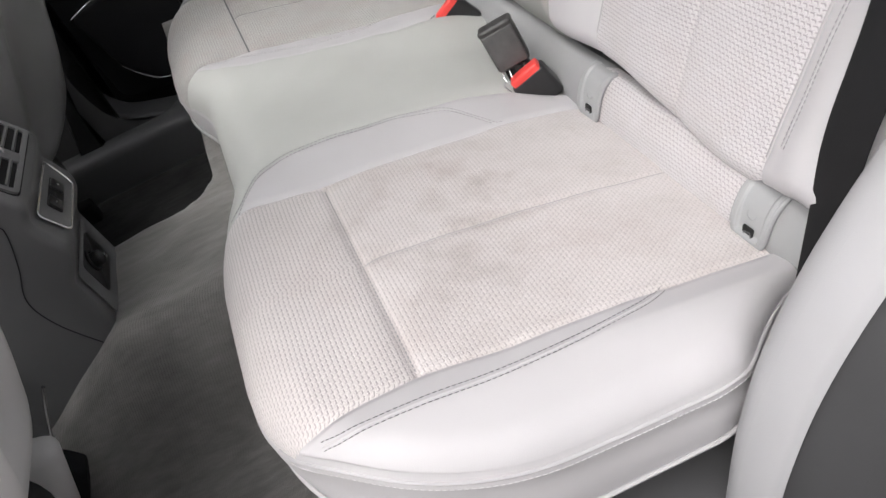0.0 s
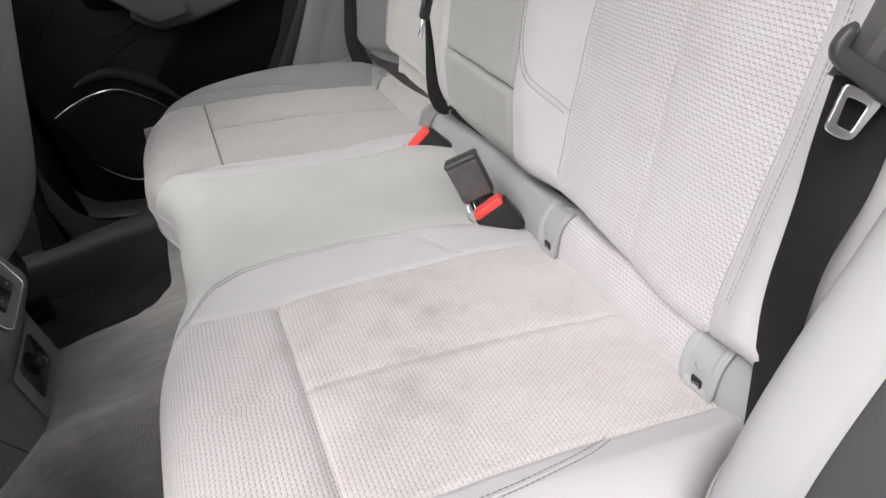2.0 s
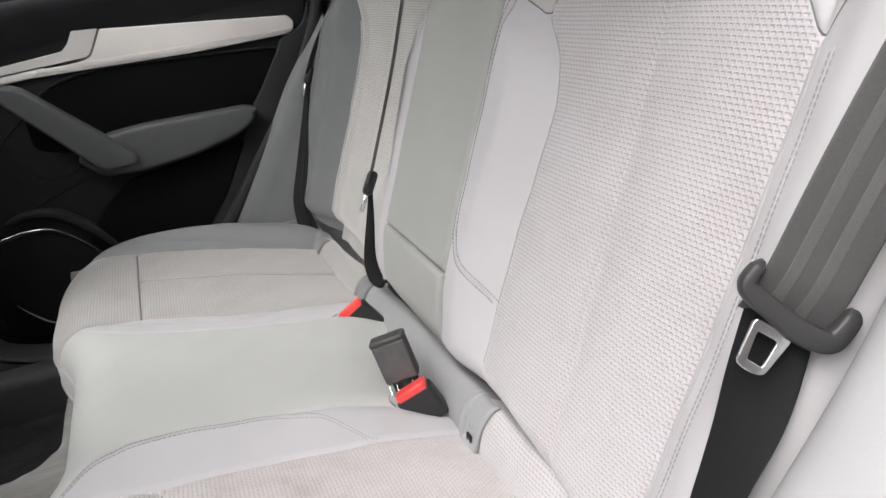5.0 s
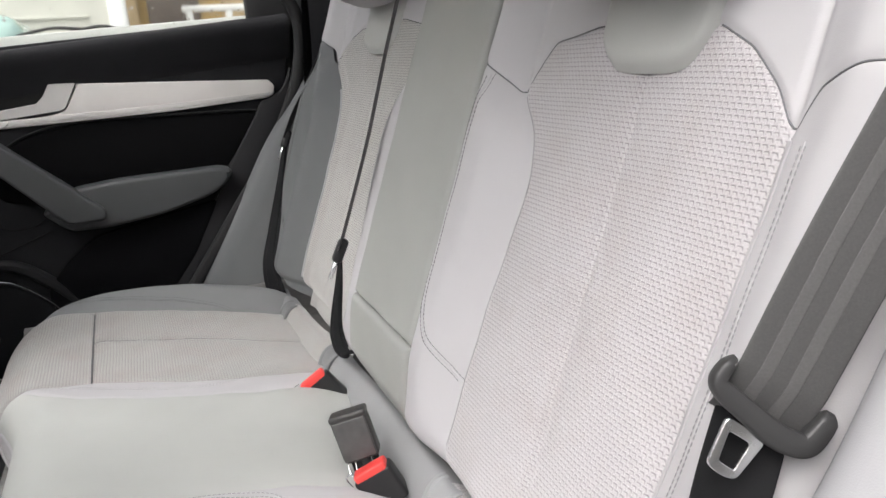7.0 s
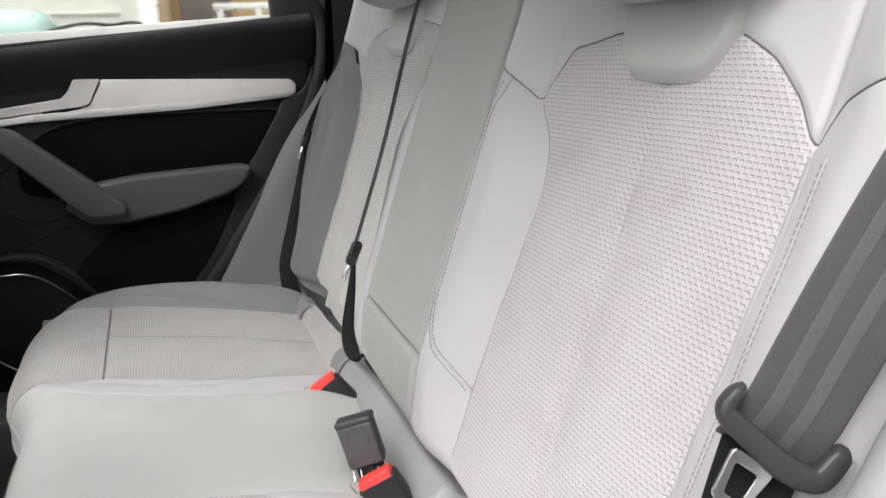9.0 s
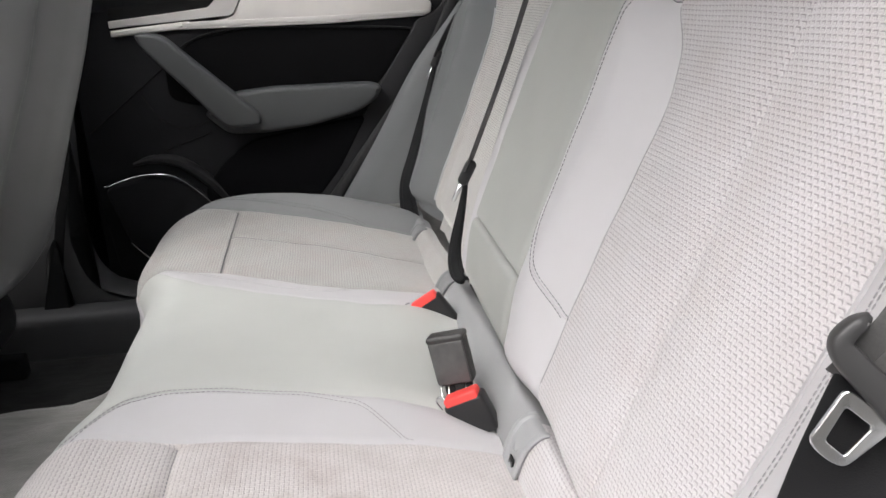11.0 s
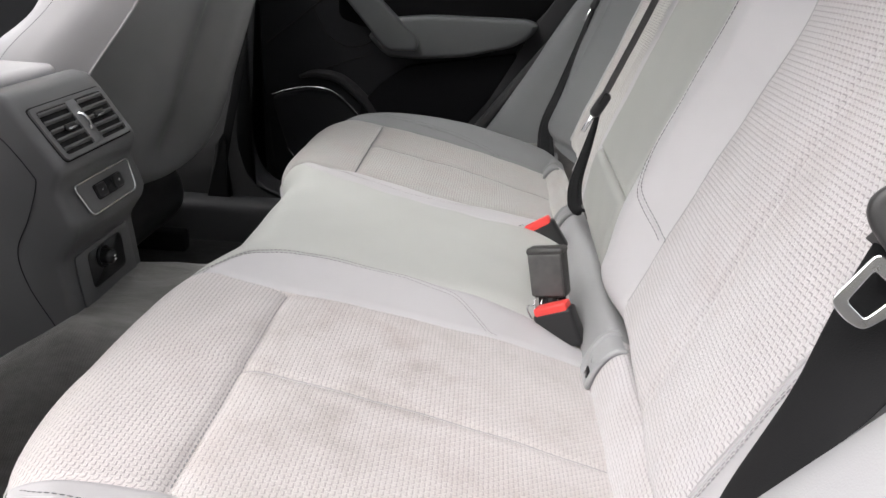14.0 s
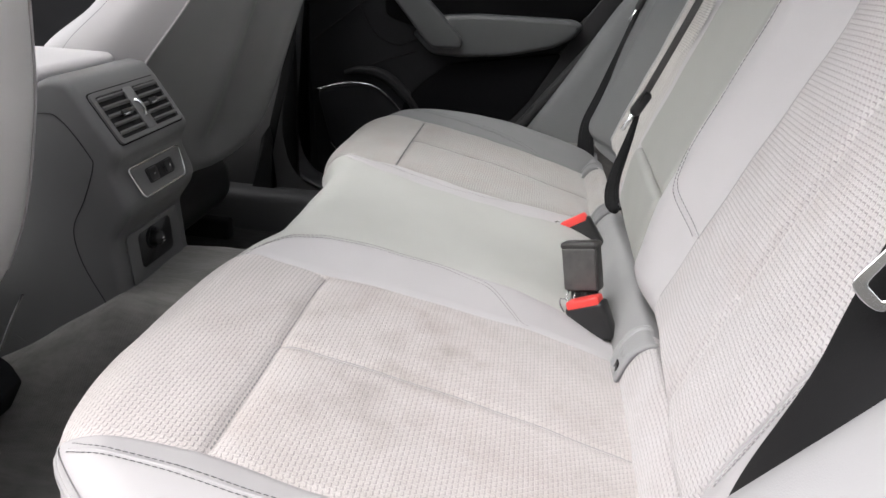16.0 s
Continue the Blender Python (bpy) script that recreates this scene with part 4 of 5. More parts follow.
for q in (-0.0105, 0.0065):
    ribbon("woven_stripe", upper + np.array(WIDE) * q + np.array(FACE) * 0.0009, WIDE, 0.0075, 0.0006, M_WEB3, belt)
lower = spline([(0.0475, -0.5905, 0.672), (0.030, -0.588, 0.605), (0.010, -0.585, 0.553), (-0.004, -0.584, 0.50), (-0.010, -0.584, 0.44), (-0.02, -0.585, 0.36)], 50)
turn = smooth01(np.linspace(0.1, 2.2, 50))[:, None]
lower = lower + np.array((0.78, -0.55, -0.2)) * 0.0045
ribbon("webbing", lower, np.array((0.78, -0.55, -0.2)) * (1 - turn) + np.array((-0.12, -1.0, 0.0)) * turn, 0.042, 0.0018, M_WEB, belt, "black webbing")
m = frame3((0.0484, -0.6005, 0.672), ALONG, FACE)
if m.col[0].xyz.dot(ACROSS) < 0:
    m = m @ Matrix.Diagonal((-1, 1, 1, 1))
# crescent yoke with two horns that the webbing slips through: centre line and width
mp = lambda a, b, c: tuple(m @ Vector((a + 0.0030, -0.004 + c, b - 0.0022)))
yoke = [(-0.0317, -0.0184, 0.006), (-0.0344, -0.009, 0.0078), (-0.034, -0.0018, 0.009), (-0.0272, 0.002, 0.0122), (-0.0085, 0.0065, 0.0135), (0.0038, 0.0095, 0.0150), (0.0145, 0.0100, 0.0148), (0.0242, 0.0068, 0.0138), (0.0278, -0.0052, 0.0122), (0.0282, -0.0150, 0.0095)]
bow = spline([(a, b) for a, b, _ in yoke], 80)
girth = np.interp(np.linspace(0, len(yoke) - 1, 80), np.arange(len(yoke)), [w for _, _, w in yoke])
ends = np.sqrt(np.clip(np.minimum(np.arange(80), 79 - np.arange(80)) / 5.0, 0.01, 1))
bow3 = np.array([mp(a, b, 0.006) for a, b in bow])
ribbon("tongue_cover", bow3, np.cross(np.gradient(bow3, axis=0), np.array(FACE)), girth * (0.45 + 0.55 * ends), 0.011 * ends, M_YOKE, belt, "dark plastic tongue cover")
lip = spline([(-0.0312, -0.0150), (-0.0318, -0.007), (-0.0300, -0.0010), (-0.0205, 0.0010)], 30)
tube("cover_lip", [mp(a, b, 0.0105) for a, b in lip], 0.0006, M_CAP, belt, "worn edge of the tongue cover", 6)
outer = rounded([(-0.0190, 0.0100), (-0.005, 0.0110), (0.0105, 0.0135), (0.0040, 0.0450), (-0.006, 0.0466), (-0.0172, 0.0440)], 0.005)


def ring_bm(outer2, inner2, m, thick):
    bm = bmesh.new()
    n = len(outer2)
    rows = []
    for pts, f in ((outer2, -1), (inner2, -1), (inner2, 1), (outer2, 1)):
        rows.append([bm.verts.new(m @ Vector((a, f * thick / 2, b))) for a, b in pts])
    for i in range(n):
        j = (i + 1) % n
        for r in range(4):
            q = (r + 1) % 4
            bm.faces.new((rows[r][i], rows[r][j], rows[q][j], rows[q][i]))
    bmesh.ops.recalc_face_normals(bm, faces=bm.faces)
    bmesh.ops.bevel(bm, geom=bm.edges[:], offset=0.0006, segments=2, affect="EDGES", profile=0.5)
    return bm


inner = rounded([(-0.0135, 0.0185), (-0.006, 0.0190), (0.0018, 0.0196), (0.0003, 0.0396), (-0.005, 0.0390), (-0.0112, 0.0384)], 0.002)
part("tongue", ring_bm([(a * 0.87 - 0.0008, 0.011 + (b - 0.011) * 0.85) for a, b in outer], [(a * 0.87 - 0.0008, 0.011 + (b - 0.011) * 0.85) for a, b in inner], m, 0.003), M_STEEL, belt, "bright steel tongue", smooth=False)


def hanging_belt(label, high, tng, low, w_high, w_low, girth):
    b = empty("seat_belt", label, "seat belt", "seat belts")
    ribbon("webbing", spline(high, 40), w_high, 0.040, 0.0018, M_WEB2, b)
    lo = spline(low, 40)
    for k, (off, g) in enumerate(((0.0, 1.0), (0.006, 0.55))):
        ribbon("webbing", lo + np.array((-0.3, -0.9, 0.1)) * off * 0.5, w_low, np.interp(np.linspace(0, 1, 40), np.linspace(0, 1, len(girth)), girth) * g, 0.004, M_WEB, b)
    m = frame3(tng, (-0.45, 0.0, -0.9), (-0.3, -0.9, 0.2))
    part("tongue_cover", local_box((0.017, 0.016, 0.040), (0, 0, 0.0), m, 0.007, 4), M_GLOSSBLACK, b, "black plastic tongue cover")
    part("tongue", local_box((0.0065, 0.004, 0.030), (0.0, 0.0, 0.032), m, 0.001, 1), M_STEEL, b, "bright steel tongue")


hanging_belt("black centre seat belt hanging beside the armrest",
             [(0.030, 0.170, 0.585), (0.044, 0.170, 0.62), (0.091, 0.170, 0.745), (0.141, 0.171, 0.897), (0.20, 0.172, 1.06)],
             (0.0305, 0.168, 0.583),
             [(0.030, 0.168, 0.575), (0.022, 0.166, 0.53), (0.009, 0.158, 0.47), (0.008, 0.148, 0.440), (0.015, 0.138, 0.427), (0.034, 0.136, 0.430)],
             (0.46, 0.89, 0), (0.95, -0.25, 0.25), (0.006, 0.011, 0.017, 0.022, 0.023, 0.018, 0.010))
hanging_belt("black seat belt hanging beside the shut door",
             [(0.086, 0.724, 0.70), (0.111, 0.724, 0.75), (0.143, 0.724, 0.80), (0.19, 0.724, 0.88), (0.26, 0.724, 1.0)],
             (0.086, 0.722, 0.698),
             [(0.082, 0.722, 0.69), (0.057, 0.700, 0.605), (0.027, 0.685, 0.51), (0.002, 0.650, 0.445), (0.003, 0.635, 0.39), (0.012, 0.628, 0.35)],
             (0.6, 0.8, 0), (0.70, -0.70, 0.1), (0.010, 0.022, 0.030, 0.037, 0.048, 0.050))


# ---------------------------------------------------------------- side bolsters beside the backrest
def edge_x_far(z):
    return soft_interp(z, [0.15, 0.39, 0.55, 0.686, 0.753, 0.82, 0.9, 1.15], [-0.26, -0.135, -0.038, 0.042, 0.094, 0.146, 0.21, 0.42], 0.03)


def edge_x(z):
    return soft_interp(z, [0.15, 0.33, 0.42, 0.495, 0.544, 0.60, 0.65, 0.755, 0.955, 1.15], [-0.160, -0.140, -0.119, -0.083, -0.046, 0.001, 0.042, 0.102, 0.140, 0.18], 0.04)


NEAR_PAD = [(0.200, 0.638), (0.085, 0.632), (0.035, 0.631), (0.008, 0.638), (-0.005, 0.652), (-0.007, 0.670), (-0.003, 0.686), (0.004, 0.694)]
FAR_PAD = [(0.250, 0.716), (0.100, 0.718), (0.040, 0.722), (0.010, 0.729), (-0.012, 0.742), (-0.018, 0.765), (-0.010, 0.775)]
for sign in (-1, 1):
    z = np.linspace(0.18, 1.12, 70)[:, None]
    u = np.linspace(0, 1, 40)[None, :]
    sec = spline(NEAR_PAD if sign < 0 else FAR_PAD, 40)
    x = (edge_x(z) if sign < 0 else edge_x_far(z) + 0.018) + sec[:, 0][None]
    y = sec[:, 1][None] + 0 * z
    P = np.stack([x, y * sign, z + 0 * u], axis=2)
    leather = M_PAD if sign < 0 else M_SHADED_LEATHER
    bolster = empty("side_bolster", "light grey leather side bolster beside the doorway" if sign < 0 else "shaded grey side panel behind the shut door", "side bolster", "side bolsters")
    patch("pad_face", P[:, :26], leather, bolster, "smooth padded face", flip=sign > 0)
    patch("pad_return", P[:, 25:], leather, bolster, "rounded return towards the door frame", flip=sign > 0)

# ---------------------------------------------------------------- floor
xs = np.linspace(-1.9, 0.2, 190)
ys = np.linspace(-0.72, 0.72, 150)
Xg, Yg = np.meshgrid(xs, ys, indexing="ij")
# footwells sunk beside the tunnel, with a rounded corner in front of the bench
dx, dy = -0.488 - Xg, np.abs(Yg) - 0.090
well = np.where((dx < 0.085) & (dy < 0.085), 0.085 - np.hypot(dx - 0.085, dy - 0.085), np.minimum(dx, dy))
ridge = np.clip(0.325 + (Xg + 0.64) * 0.635, 0.12, 0.31)
Zg = np.where(Yg > 0, 0.31 - 0.21 * smooth01(well / 0.035), 0.10 + (ridge - 0.10) * (1 - smooth01((-Yg - 0.10) / 0.14)))
Zg = Zg + np.where(Yg < 0, 0.004 * np.sin((Xg * 0.9 - Yg * 0.45) * 70 + 2 * np.sin(Yg * 14)) * smooth01((-Yg - 0.2) / 0.1), 0) + wavy(Xg, Yg, 0.002, 25, 3)
Zg = Zg + 0.07 * smooth01((np.abs(Yg) - 0.64) / 0.06)
tagged(put("floor", grid_mesh("floor", np.stack([Xg, Yg, Zg], axis=2)), M_CARPET), "dark grey car floor carpet with a raised tunnel", "floor", kind="structure")
fm = empty("floor_mat", "black carpet floor mat in the footwell", "floor mat")
part("carpet_face", prism_bm(rounded([(-1.0, 0.185), (-0.60, 0.185), (-0.54, 0.23), (-0.53, 0.63), (-1.0, 0.63)], 0.03), lambda a, b, c: (a, b, 0.106 + c), 0.008, 0.003), M_MAT, fm)

# ---------------------------------------------------------------- centre console
console = empty("centre_console", "charcoal plastic rear end of the centre console", "console")
prof = [(-1.30, 0.56), (-0.80, 0.572), (-0.762, 0.578), (-0.748, 0.592), (-0.730, 0.601), (-0.705, 0.599), (-0.690, 0.582), (-0.646, 0.516), (-0.646, 0.505), (-0.657, 0.484), (-0.640, 0.440), (-0.644, 0.422), (-0.668, 0.388), (-0.660, 0.28), (-0.675, 0.10), (-1.30, 0.10)]
half_top = 0.098


def soft_block(points, half, r, steps=6):
    """An outline drawn out sideways, with rounded edges along both flanks."""
    Q = np.array(points)
    d = np.roll(Q, -1, axis=0) - np.roll(Q, 1, axis=0)
    nor = np.stack([d[:, 1], -d[:, 0]], axis=1) / (np.linalg.norm(d, axis=1)[:, None] + 1e-9)
    area = np.sum(Q[:, 0] * np.roll(Q[:, 1], -1) - np.roll(Q[:, 0], -1) * Q[:, 1])
    nor *= -np.sign(area)
    bm = bmesh.new()
    rings = []
    for sg in (-1, 1):
        for w in (np.linspace(0, math.pi / 2, steps) if sg < 0 else np.linspace(math.pi / 2, 0, steps)):
            o = r * (1 - math.sin(w))
            y = sg * (half - r + r * math.cos(w))
            rings.append([bm.verts.new((a + n[0] * o, y, b + n[1] * o)) for (a, b), n in zip(Q, nor)])
    for lo, hi in zip(rings, rings[1:]):
        for i in range(len(Q)):
            j = (i + 1) % len(Q)
            bm.faces.new((lo[i], lo[j], hi[j], hi[i]))
    bm.faces.new(rings[0])
    bm.faces.new(rings[-1][::-1])
    return bm


part("body", soft_block(rounded(prof, 0.009, 4), half_top, 0.011), M_CONSOLE, console)
vdir = Vector((0.044, 0, -0.066)).normalized()
vnor = Vector((vdir.z * -1, 0, vdir.x)).normalized()
V0 = Vector((-0.668, 0, 0.549))
Mv = Matrix(((0, -vdir.x, vnor.x, V0.x), (1, 0, 0, V0.y), (0, -vdir.z, vnor.z, V0.z), (0, 0, 0, 1)))
vp = lambda a, b, c: tuple(Mv @ Vector((a, b, c)))


def plate_ring(outer2, inner2, place, c0, c1):
    bm = bmesh.new()
    n = len(outer2)
    rows = [[bm.verts.new(place(a, b, c)) for a, b in pts] for pts, c in ((outer2, c0), (outer2, c1), (inner2, c1), (inner2, c0))]
    for i in range(n):
        j = (i + 1) % n
        for r in range(4):
            q = (r + 1) % 4
            bm.faces.new((rows[r][i], rows[r][j], rows[q][j], rows[q][i]))
    return bm


part("vent_frame", plate_ring(rounded([(-0.083, -0.036), (0.083, -0.036), (0.083, 0.036), (-0.083, 0.036)], 0.008), rounded([(-0.075, -0.030), (0.075, -0.030), (0.075, 0.030), (-0.075, 0.030)], 0.005), vp, -0.004, 0.0035), M_CONSOLE, console, smooth=False)
part("vent_gap", plate_ring(rounded([(-0.0850, -0.0380), (0.0850, -0.0380), (0.0850, 0.0380), (-0.0850, 0.0380)], 0.009), rounded([(-0.0825, -0.0355), (0.0825, -0.0355), (0.0825, 0.0355), (-0.0825, 0.0355)], 0.008), vp, -0.003, 0.0006), M_DARK, console, smooth=False)
part("vent_cavity", prism_bm([(-0.075, -0.030), (0.075, -0.030), (0.075, 0.030), (-0.075, 0.030)], lambda a, b, c: vp(a, b, 0.0005 + c), 0.0006), M_DARK, console, smooth=False)
part("vent_divider", prism_bm(rounded([(-0.011, -0.031), (0.011, -0.031), (0.011, 0.031), (-0.011, 0.031)], 0.001), lambda a, b, c: vp(a, b, 0.0005 + c), 0.0035, 0.0005), M_CONSOLE, console)
for side in (-1, 1):
    for i in range(5):
        b0 = -0.024 + i * 0.012
        part("vent_slat", prism_bm([(-0.031, -0.0011), (0.031, -0.0011), (0.031, 0.0011), (-0.031, 0.0011)], lambda a, b, c: vp(a + side * 0.043, b0 + b + c * 0.7, 0.0008 + c), 0.0042), M_CONSOLE, console, smooth=False)
    part("vent_tab", prism_bm(rounded([(-0.011, -0.004), (0.011, -0.004), (0.011, 0.004), (-0.011, 0.004)], 0.002), lambda a, b, c: vp(a + side * 0.036, b + (0.0 if side < 0 else 0.002), 0.003 + c), 0.005, 0.001), M_GLOSSBLACK, console, "glossy black vent tab")
    part("tab_trim", prism_bm(rounded([(-0.010, -0.001), (0.010, -0.001), (0.010, 0.001), (-0.010, 0.001)], 0.0005), lambda a, b, c: vp(a + side * 0.036, b - 0.003 + (0.0 if side < 0 else 0.002), 0.008 + c), 0.001), M_CHROME, console)
wheel = [vp(0.0, 0.012 * math.cos(w), 0.001 + 0.008 * math.sin(w)) for w in np.linspace(0.1, math.pi - 0.1, 20)]
tube("vent_wheel", wheel, 0.0025, M_CHROME, console, "chrome vent wheel")
# switch panel
S1 = Vector((-0.6475, 0, 0.4605))
sdir = Vector((0.016, 0, -0.044)).normalized()
snor = Vector((-sdir.z, 0, sdir.x)).normalized()
Ms = Matrix(((0, -sdir.x, snor.x, S1.x), (1, 0, 0, S1.y), (0, -sdir.z, snor.z, S1.z), (0, 0, 0, 1)))
sp = lambda a, b, c: tuple(Ms @ Vector((a, b, c)))
oval = lambda w, h, dx: rounded([(-w, h), (w, h), (w - dx, -h), (-w + dx, -h)], 0.009, 5)
part("switch_plate", prism_bm(oval(0.0690, 0.0205, 0.011), lambda a, b, c: sp(a, b, 0.001 + c), 0.0025, 0.001), M_CONSOLE, console)
ov = oval(0.0704, 0.0218, 0.011)
tube("chrome_surround", [sp(a, b, 0.003) for a, b in ov + ov[:1]], 0.0016, M_STEEL, console, "thin chrome surround")
part("switch_recess", prism_bm(rounded([(-0.034, -0.009), (0.034, -0.009), (0.036, 0.012), (-0.036, 0.012)], 0.004), lambda a, b, c: sp(a, b, 0.0034 + c), 0.0006), M_DARK, console)
for side in (-1, 1):
    key = part("switch_key", prism_bm(rounded([(-0.011, -0.009), (0.011, -0.009), (0.011, 0.009), (-0.011, 0.009)], 0.003), lambda a, b, c: sp(a + side * 0.022, b + 0.002, 0.0036 + c), 0.004, 0.0015), M_GLOSSBLACK, console)
    part("key_mark", prism_bm([(-0.002, -0.0005), (0.002, -0.0005), (0.002, 0.0005), (-0.002, 0.0005)], lambda a, b, c: sp(a + side * 0.022, b + 0.002, 0.0077 + c), 0.0002), M_WHITERAIL, key)
    if side > 0:
        part("key_mark", prism_bm([(-0.0005, -0.002), (0.0005, -0.002), (0.0005, 0.002), (-0.0005, 0.002)], lambda a, b, c: sp(a + side * 0.022, b + 0.002, 0.0077 + c), 0.0002), M_WHITERAIL, key)
# socket panel
pp = lambda a, b, c: (-0.664 + 0.074 * (0.345 - b) + c, a, b)
part("socket_panel", prism_bm(rounded([(-0.072, 0.295), (0.072, 0.295), (0.072, 0.384), (-0.072, 0.384)], 0.008), lambda a, b, c: pp(a, b, c), 0.0022, 0.001), M_CONSOLE, console)
part("socket_recess", prism_bm(rounded([(-0.045, 0.325), (0.045, 0.325), (0.045, 0.378), (-0.045, 0.378)], 0.01), lambda a, b, c: pp(a, b, 0.002 + c), 0.001), M_GLOSSBLACK, console)
knob = [pp(-0.012, 0.362, c) for c in np.linspace(0.002, 0.022, 8)]
tube("socket_rim", [pp(-0.012 + 0.0145 * math.cos(w), 0.362 + 0.0145 * math.sin(w), 0.005) for w in np.linspace(0, 2 * math.pi, 33)], 0.0022, M_BLACK, console)
tube("socket_plug", knob + [pp(-0.012, 0.362, 0.0221)], [0.011, 0.011, 0.011, 0.011, 0.011, 0.0108, 0.0095, 0.0001][:8] + [0.0001], M_GLOSSBLACK, console, "black round socket plug", 20)
for i in range(2):
    part("plug_mark", prism_bm([(-0.003, -0.001), (0.003, -0.001), (0.003, 0.001), (-0.003, 0.001)], lambda a, b, c: pp(a - 0.012, b + 0.364 - 0.005 * i, 0.0222 + c), 0.0003), M_WHITERAIL, console)
# panel joint on the console's flank
joint = [(-0.80, 0.542), (-0.74, 0.556), (-0.715, 0.548), (-0.685, 0.507), (-0.682, 0.49), (-0.70, 0.445), (-0.722, 0.40), (-0.716, 0.35), (-0.688, 0.288)]
tube("flank_joint", [(a, -half_top - 0.0001, b) for a, b in spline(joint, 50)], 0.0007, M_RUBBER, console)
part("console_lid", box_bm((0.46, 0.178, 0.034), (-0.972, 0, 0.592), 0.014, 6, turn=None), M_LEATHER, console, "light grey leather armrest lid")


# ---------------------------------------------------------------- front seats
def front_seat(yc, out, label):
    """out: +1 where the outer flank lies towards +y."""
    e = empty("driver_seat" if out < 0 else "passenger_seat", label, "seat", "front seats")
    v = np.linspace(-1, 1, 61)[None, :]
    zb = 0.360 + 0.012 * v * out + 0.03 * np.abs(v) ** 6
    t = np.linspace(0, 1, 60)[:, None]
    z = zb + (1.02 - zb) * t
    half = soft_interp(z, [0.3, 0.4, 0.6, 0.85, 1.02], [0.205, 0.215, 0.22, 0.20, 0.12], 0.06) - (0.105 if out > 0 else 0.055) * smooth01((z - 0.42) / 0.25) * (v * out > 0)
    knots = [-0.735, -0.690, -0.668, -0.640, -0.602, -0.545, -0.46] if out > 0 else [-0.738, -0.700, -0.680, -0.661, -0.637, -0.614, -0.566]
    spine = soft_interp(z, [0.32, 0.40, 0.44, 0.5, 0.6, 0.75, 1.02], knots, 0.03)
    hollow = (np.where(out > 0, 0.044, 0.032) * np.exp(-((v * out + 0.22) / (0.24 if out > 0 else 0.34)) ** 2) - 0.018 * np.exp(-((v * out - 0.15) / 0.18) ** 2) + 0.020 * np.exp(-((v * out - 0.56) / 0.06) ** 2) - 0.014 * np.exp(-((v * out - 0.72) / 0.10) ** 2)) * smooth01((z - 0.36) / 0.08)
    rim = np.where((v > 0) & (out < 0), 0.046, np.where((v > 0) & (out > 0), 0.104, 0.090)) + 0.07 * smooth01((0.74 - z) / 0.24) * ((v < 0) & (out > 0))
    x = spine - rim * np.abs(v) ** (3.4 if out < 0 else np.where(v > 0, 1.7, 2.1)) - hollow - 0.02 * np.clip(1 - t / 0.05, 0, 1) ** 2
    P = np.stack([x, yc + half * v, z], axis=2)
    # driver's back takes the brightened copy, the passenger's a much darker tone
    patch("back_shell", P, M_SEATBACK_LIT if out < 0 else M_SHELL, e, "light grey leather seat back, painted brighter" if out < 0 else "dark grey leather seat back", flip=True)
    for sg in (-1, 1):
        k = 0 if sg < 0 else -1
        zz, hx, sx = z[:, k], half[:, k], spine[:, k] + 0.090 - rim[:, k]
        rows = []
        flare = 0.04 * smooth01((0.69 - zz) / 0.09) * (out > 0 and sg < 0)
        for q in np.linspace(0, 1, 16):
            bulge = 0.028 * math.sin(q * math.pi)
            rows.append(np.stack([sx - 0.089 - (0.19 + flare) * q, yc + sg * (hx + bulge - 0.2 * max(0, q - 0.75)), zz - 0.02 * q], axis=1))
        patch("side_bolster", np.array(rows).transpose(1, 0, 2), M_LEATHER, e, "light grey leather side bolster", flip=sg < 0)
        tube("piping", np.stack([sx - 0.089, yc + sg * (hx + 0.001), zz], axis=1), 0.0018, M_LEATHER, e)
        stitch("stitching", np.stack([sx - 0.20 - 0.6 * flare, yc + sg * (hx + 0.0285), zz], axis=1), M_THREAD, e)
    part("front_cushion", box_bm((0.10, 0.36, 0.66), (0, 0, 0), 0.03, 4, turn=Matrix.Translation((-0.80, yc, 0.66)) @ Matrix.Rotation(radians(18), 4, "Y")), M_LEATHER, e)
    part("seat_pad", box_bm((0.50, 0.48, 0.15), (-1.06, yc, 0.36), 0.05, 4), M_LEATHER, e)
    part("seat_base", box_bm((0.42, 0.40, 0.13), (-1.00, yc, 0.26), 0.055, 4), M_YOKE, e, "black seat base")
    part("hinge_cover", box_bm((0.075, 0.045, 0.17), (-0.815, yc - out * 0.165, 0.235), 0.018, 3, turn=Matrix.Rotation(radians(22), 4, "Y")), M_SEATBACK_LIT, e, "grey plastic hinge cover")
    tube("height_lever", spline([(-0.731, yc - out * 0.20, 0.351), (-0.754, yc - out * 0.20, 0.312), (-0.780, yc - out * 0.20, 0.263)], 16), 0.0022, M_STEEL, e, sides=6)
    if out < 0:
        part("rail_bracket", prism_bm(rounded([(-0.808, 0.240), (-0.790, 0.226), (-0.778, 0.200), (-0.803, 0.155), (-0.84, 0.12), (-0.85, 0.23)], 0.006), lambda a, b, c: (a, -0.208 + c, b), 0.035, 0.003), M_BLACK, e, "black rail bracket")
    for sg in (-1, 1):
        part("seat_rail", box_bm((0.40, 0.035, 0.05), (-1.00, yc + sg * 0.17, 0.135), 0.006), M_BLACK, e, "black steel seat rail")


front_seat(-0.40, -1, "light grey leather driver's seat seen from behind")
front_seat(0.40, 1, "dark grey leather front seat back seen from behind")


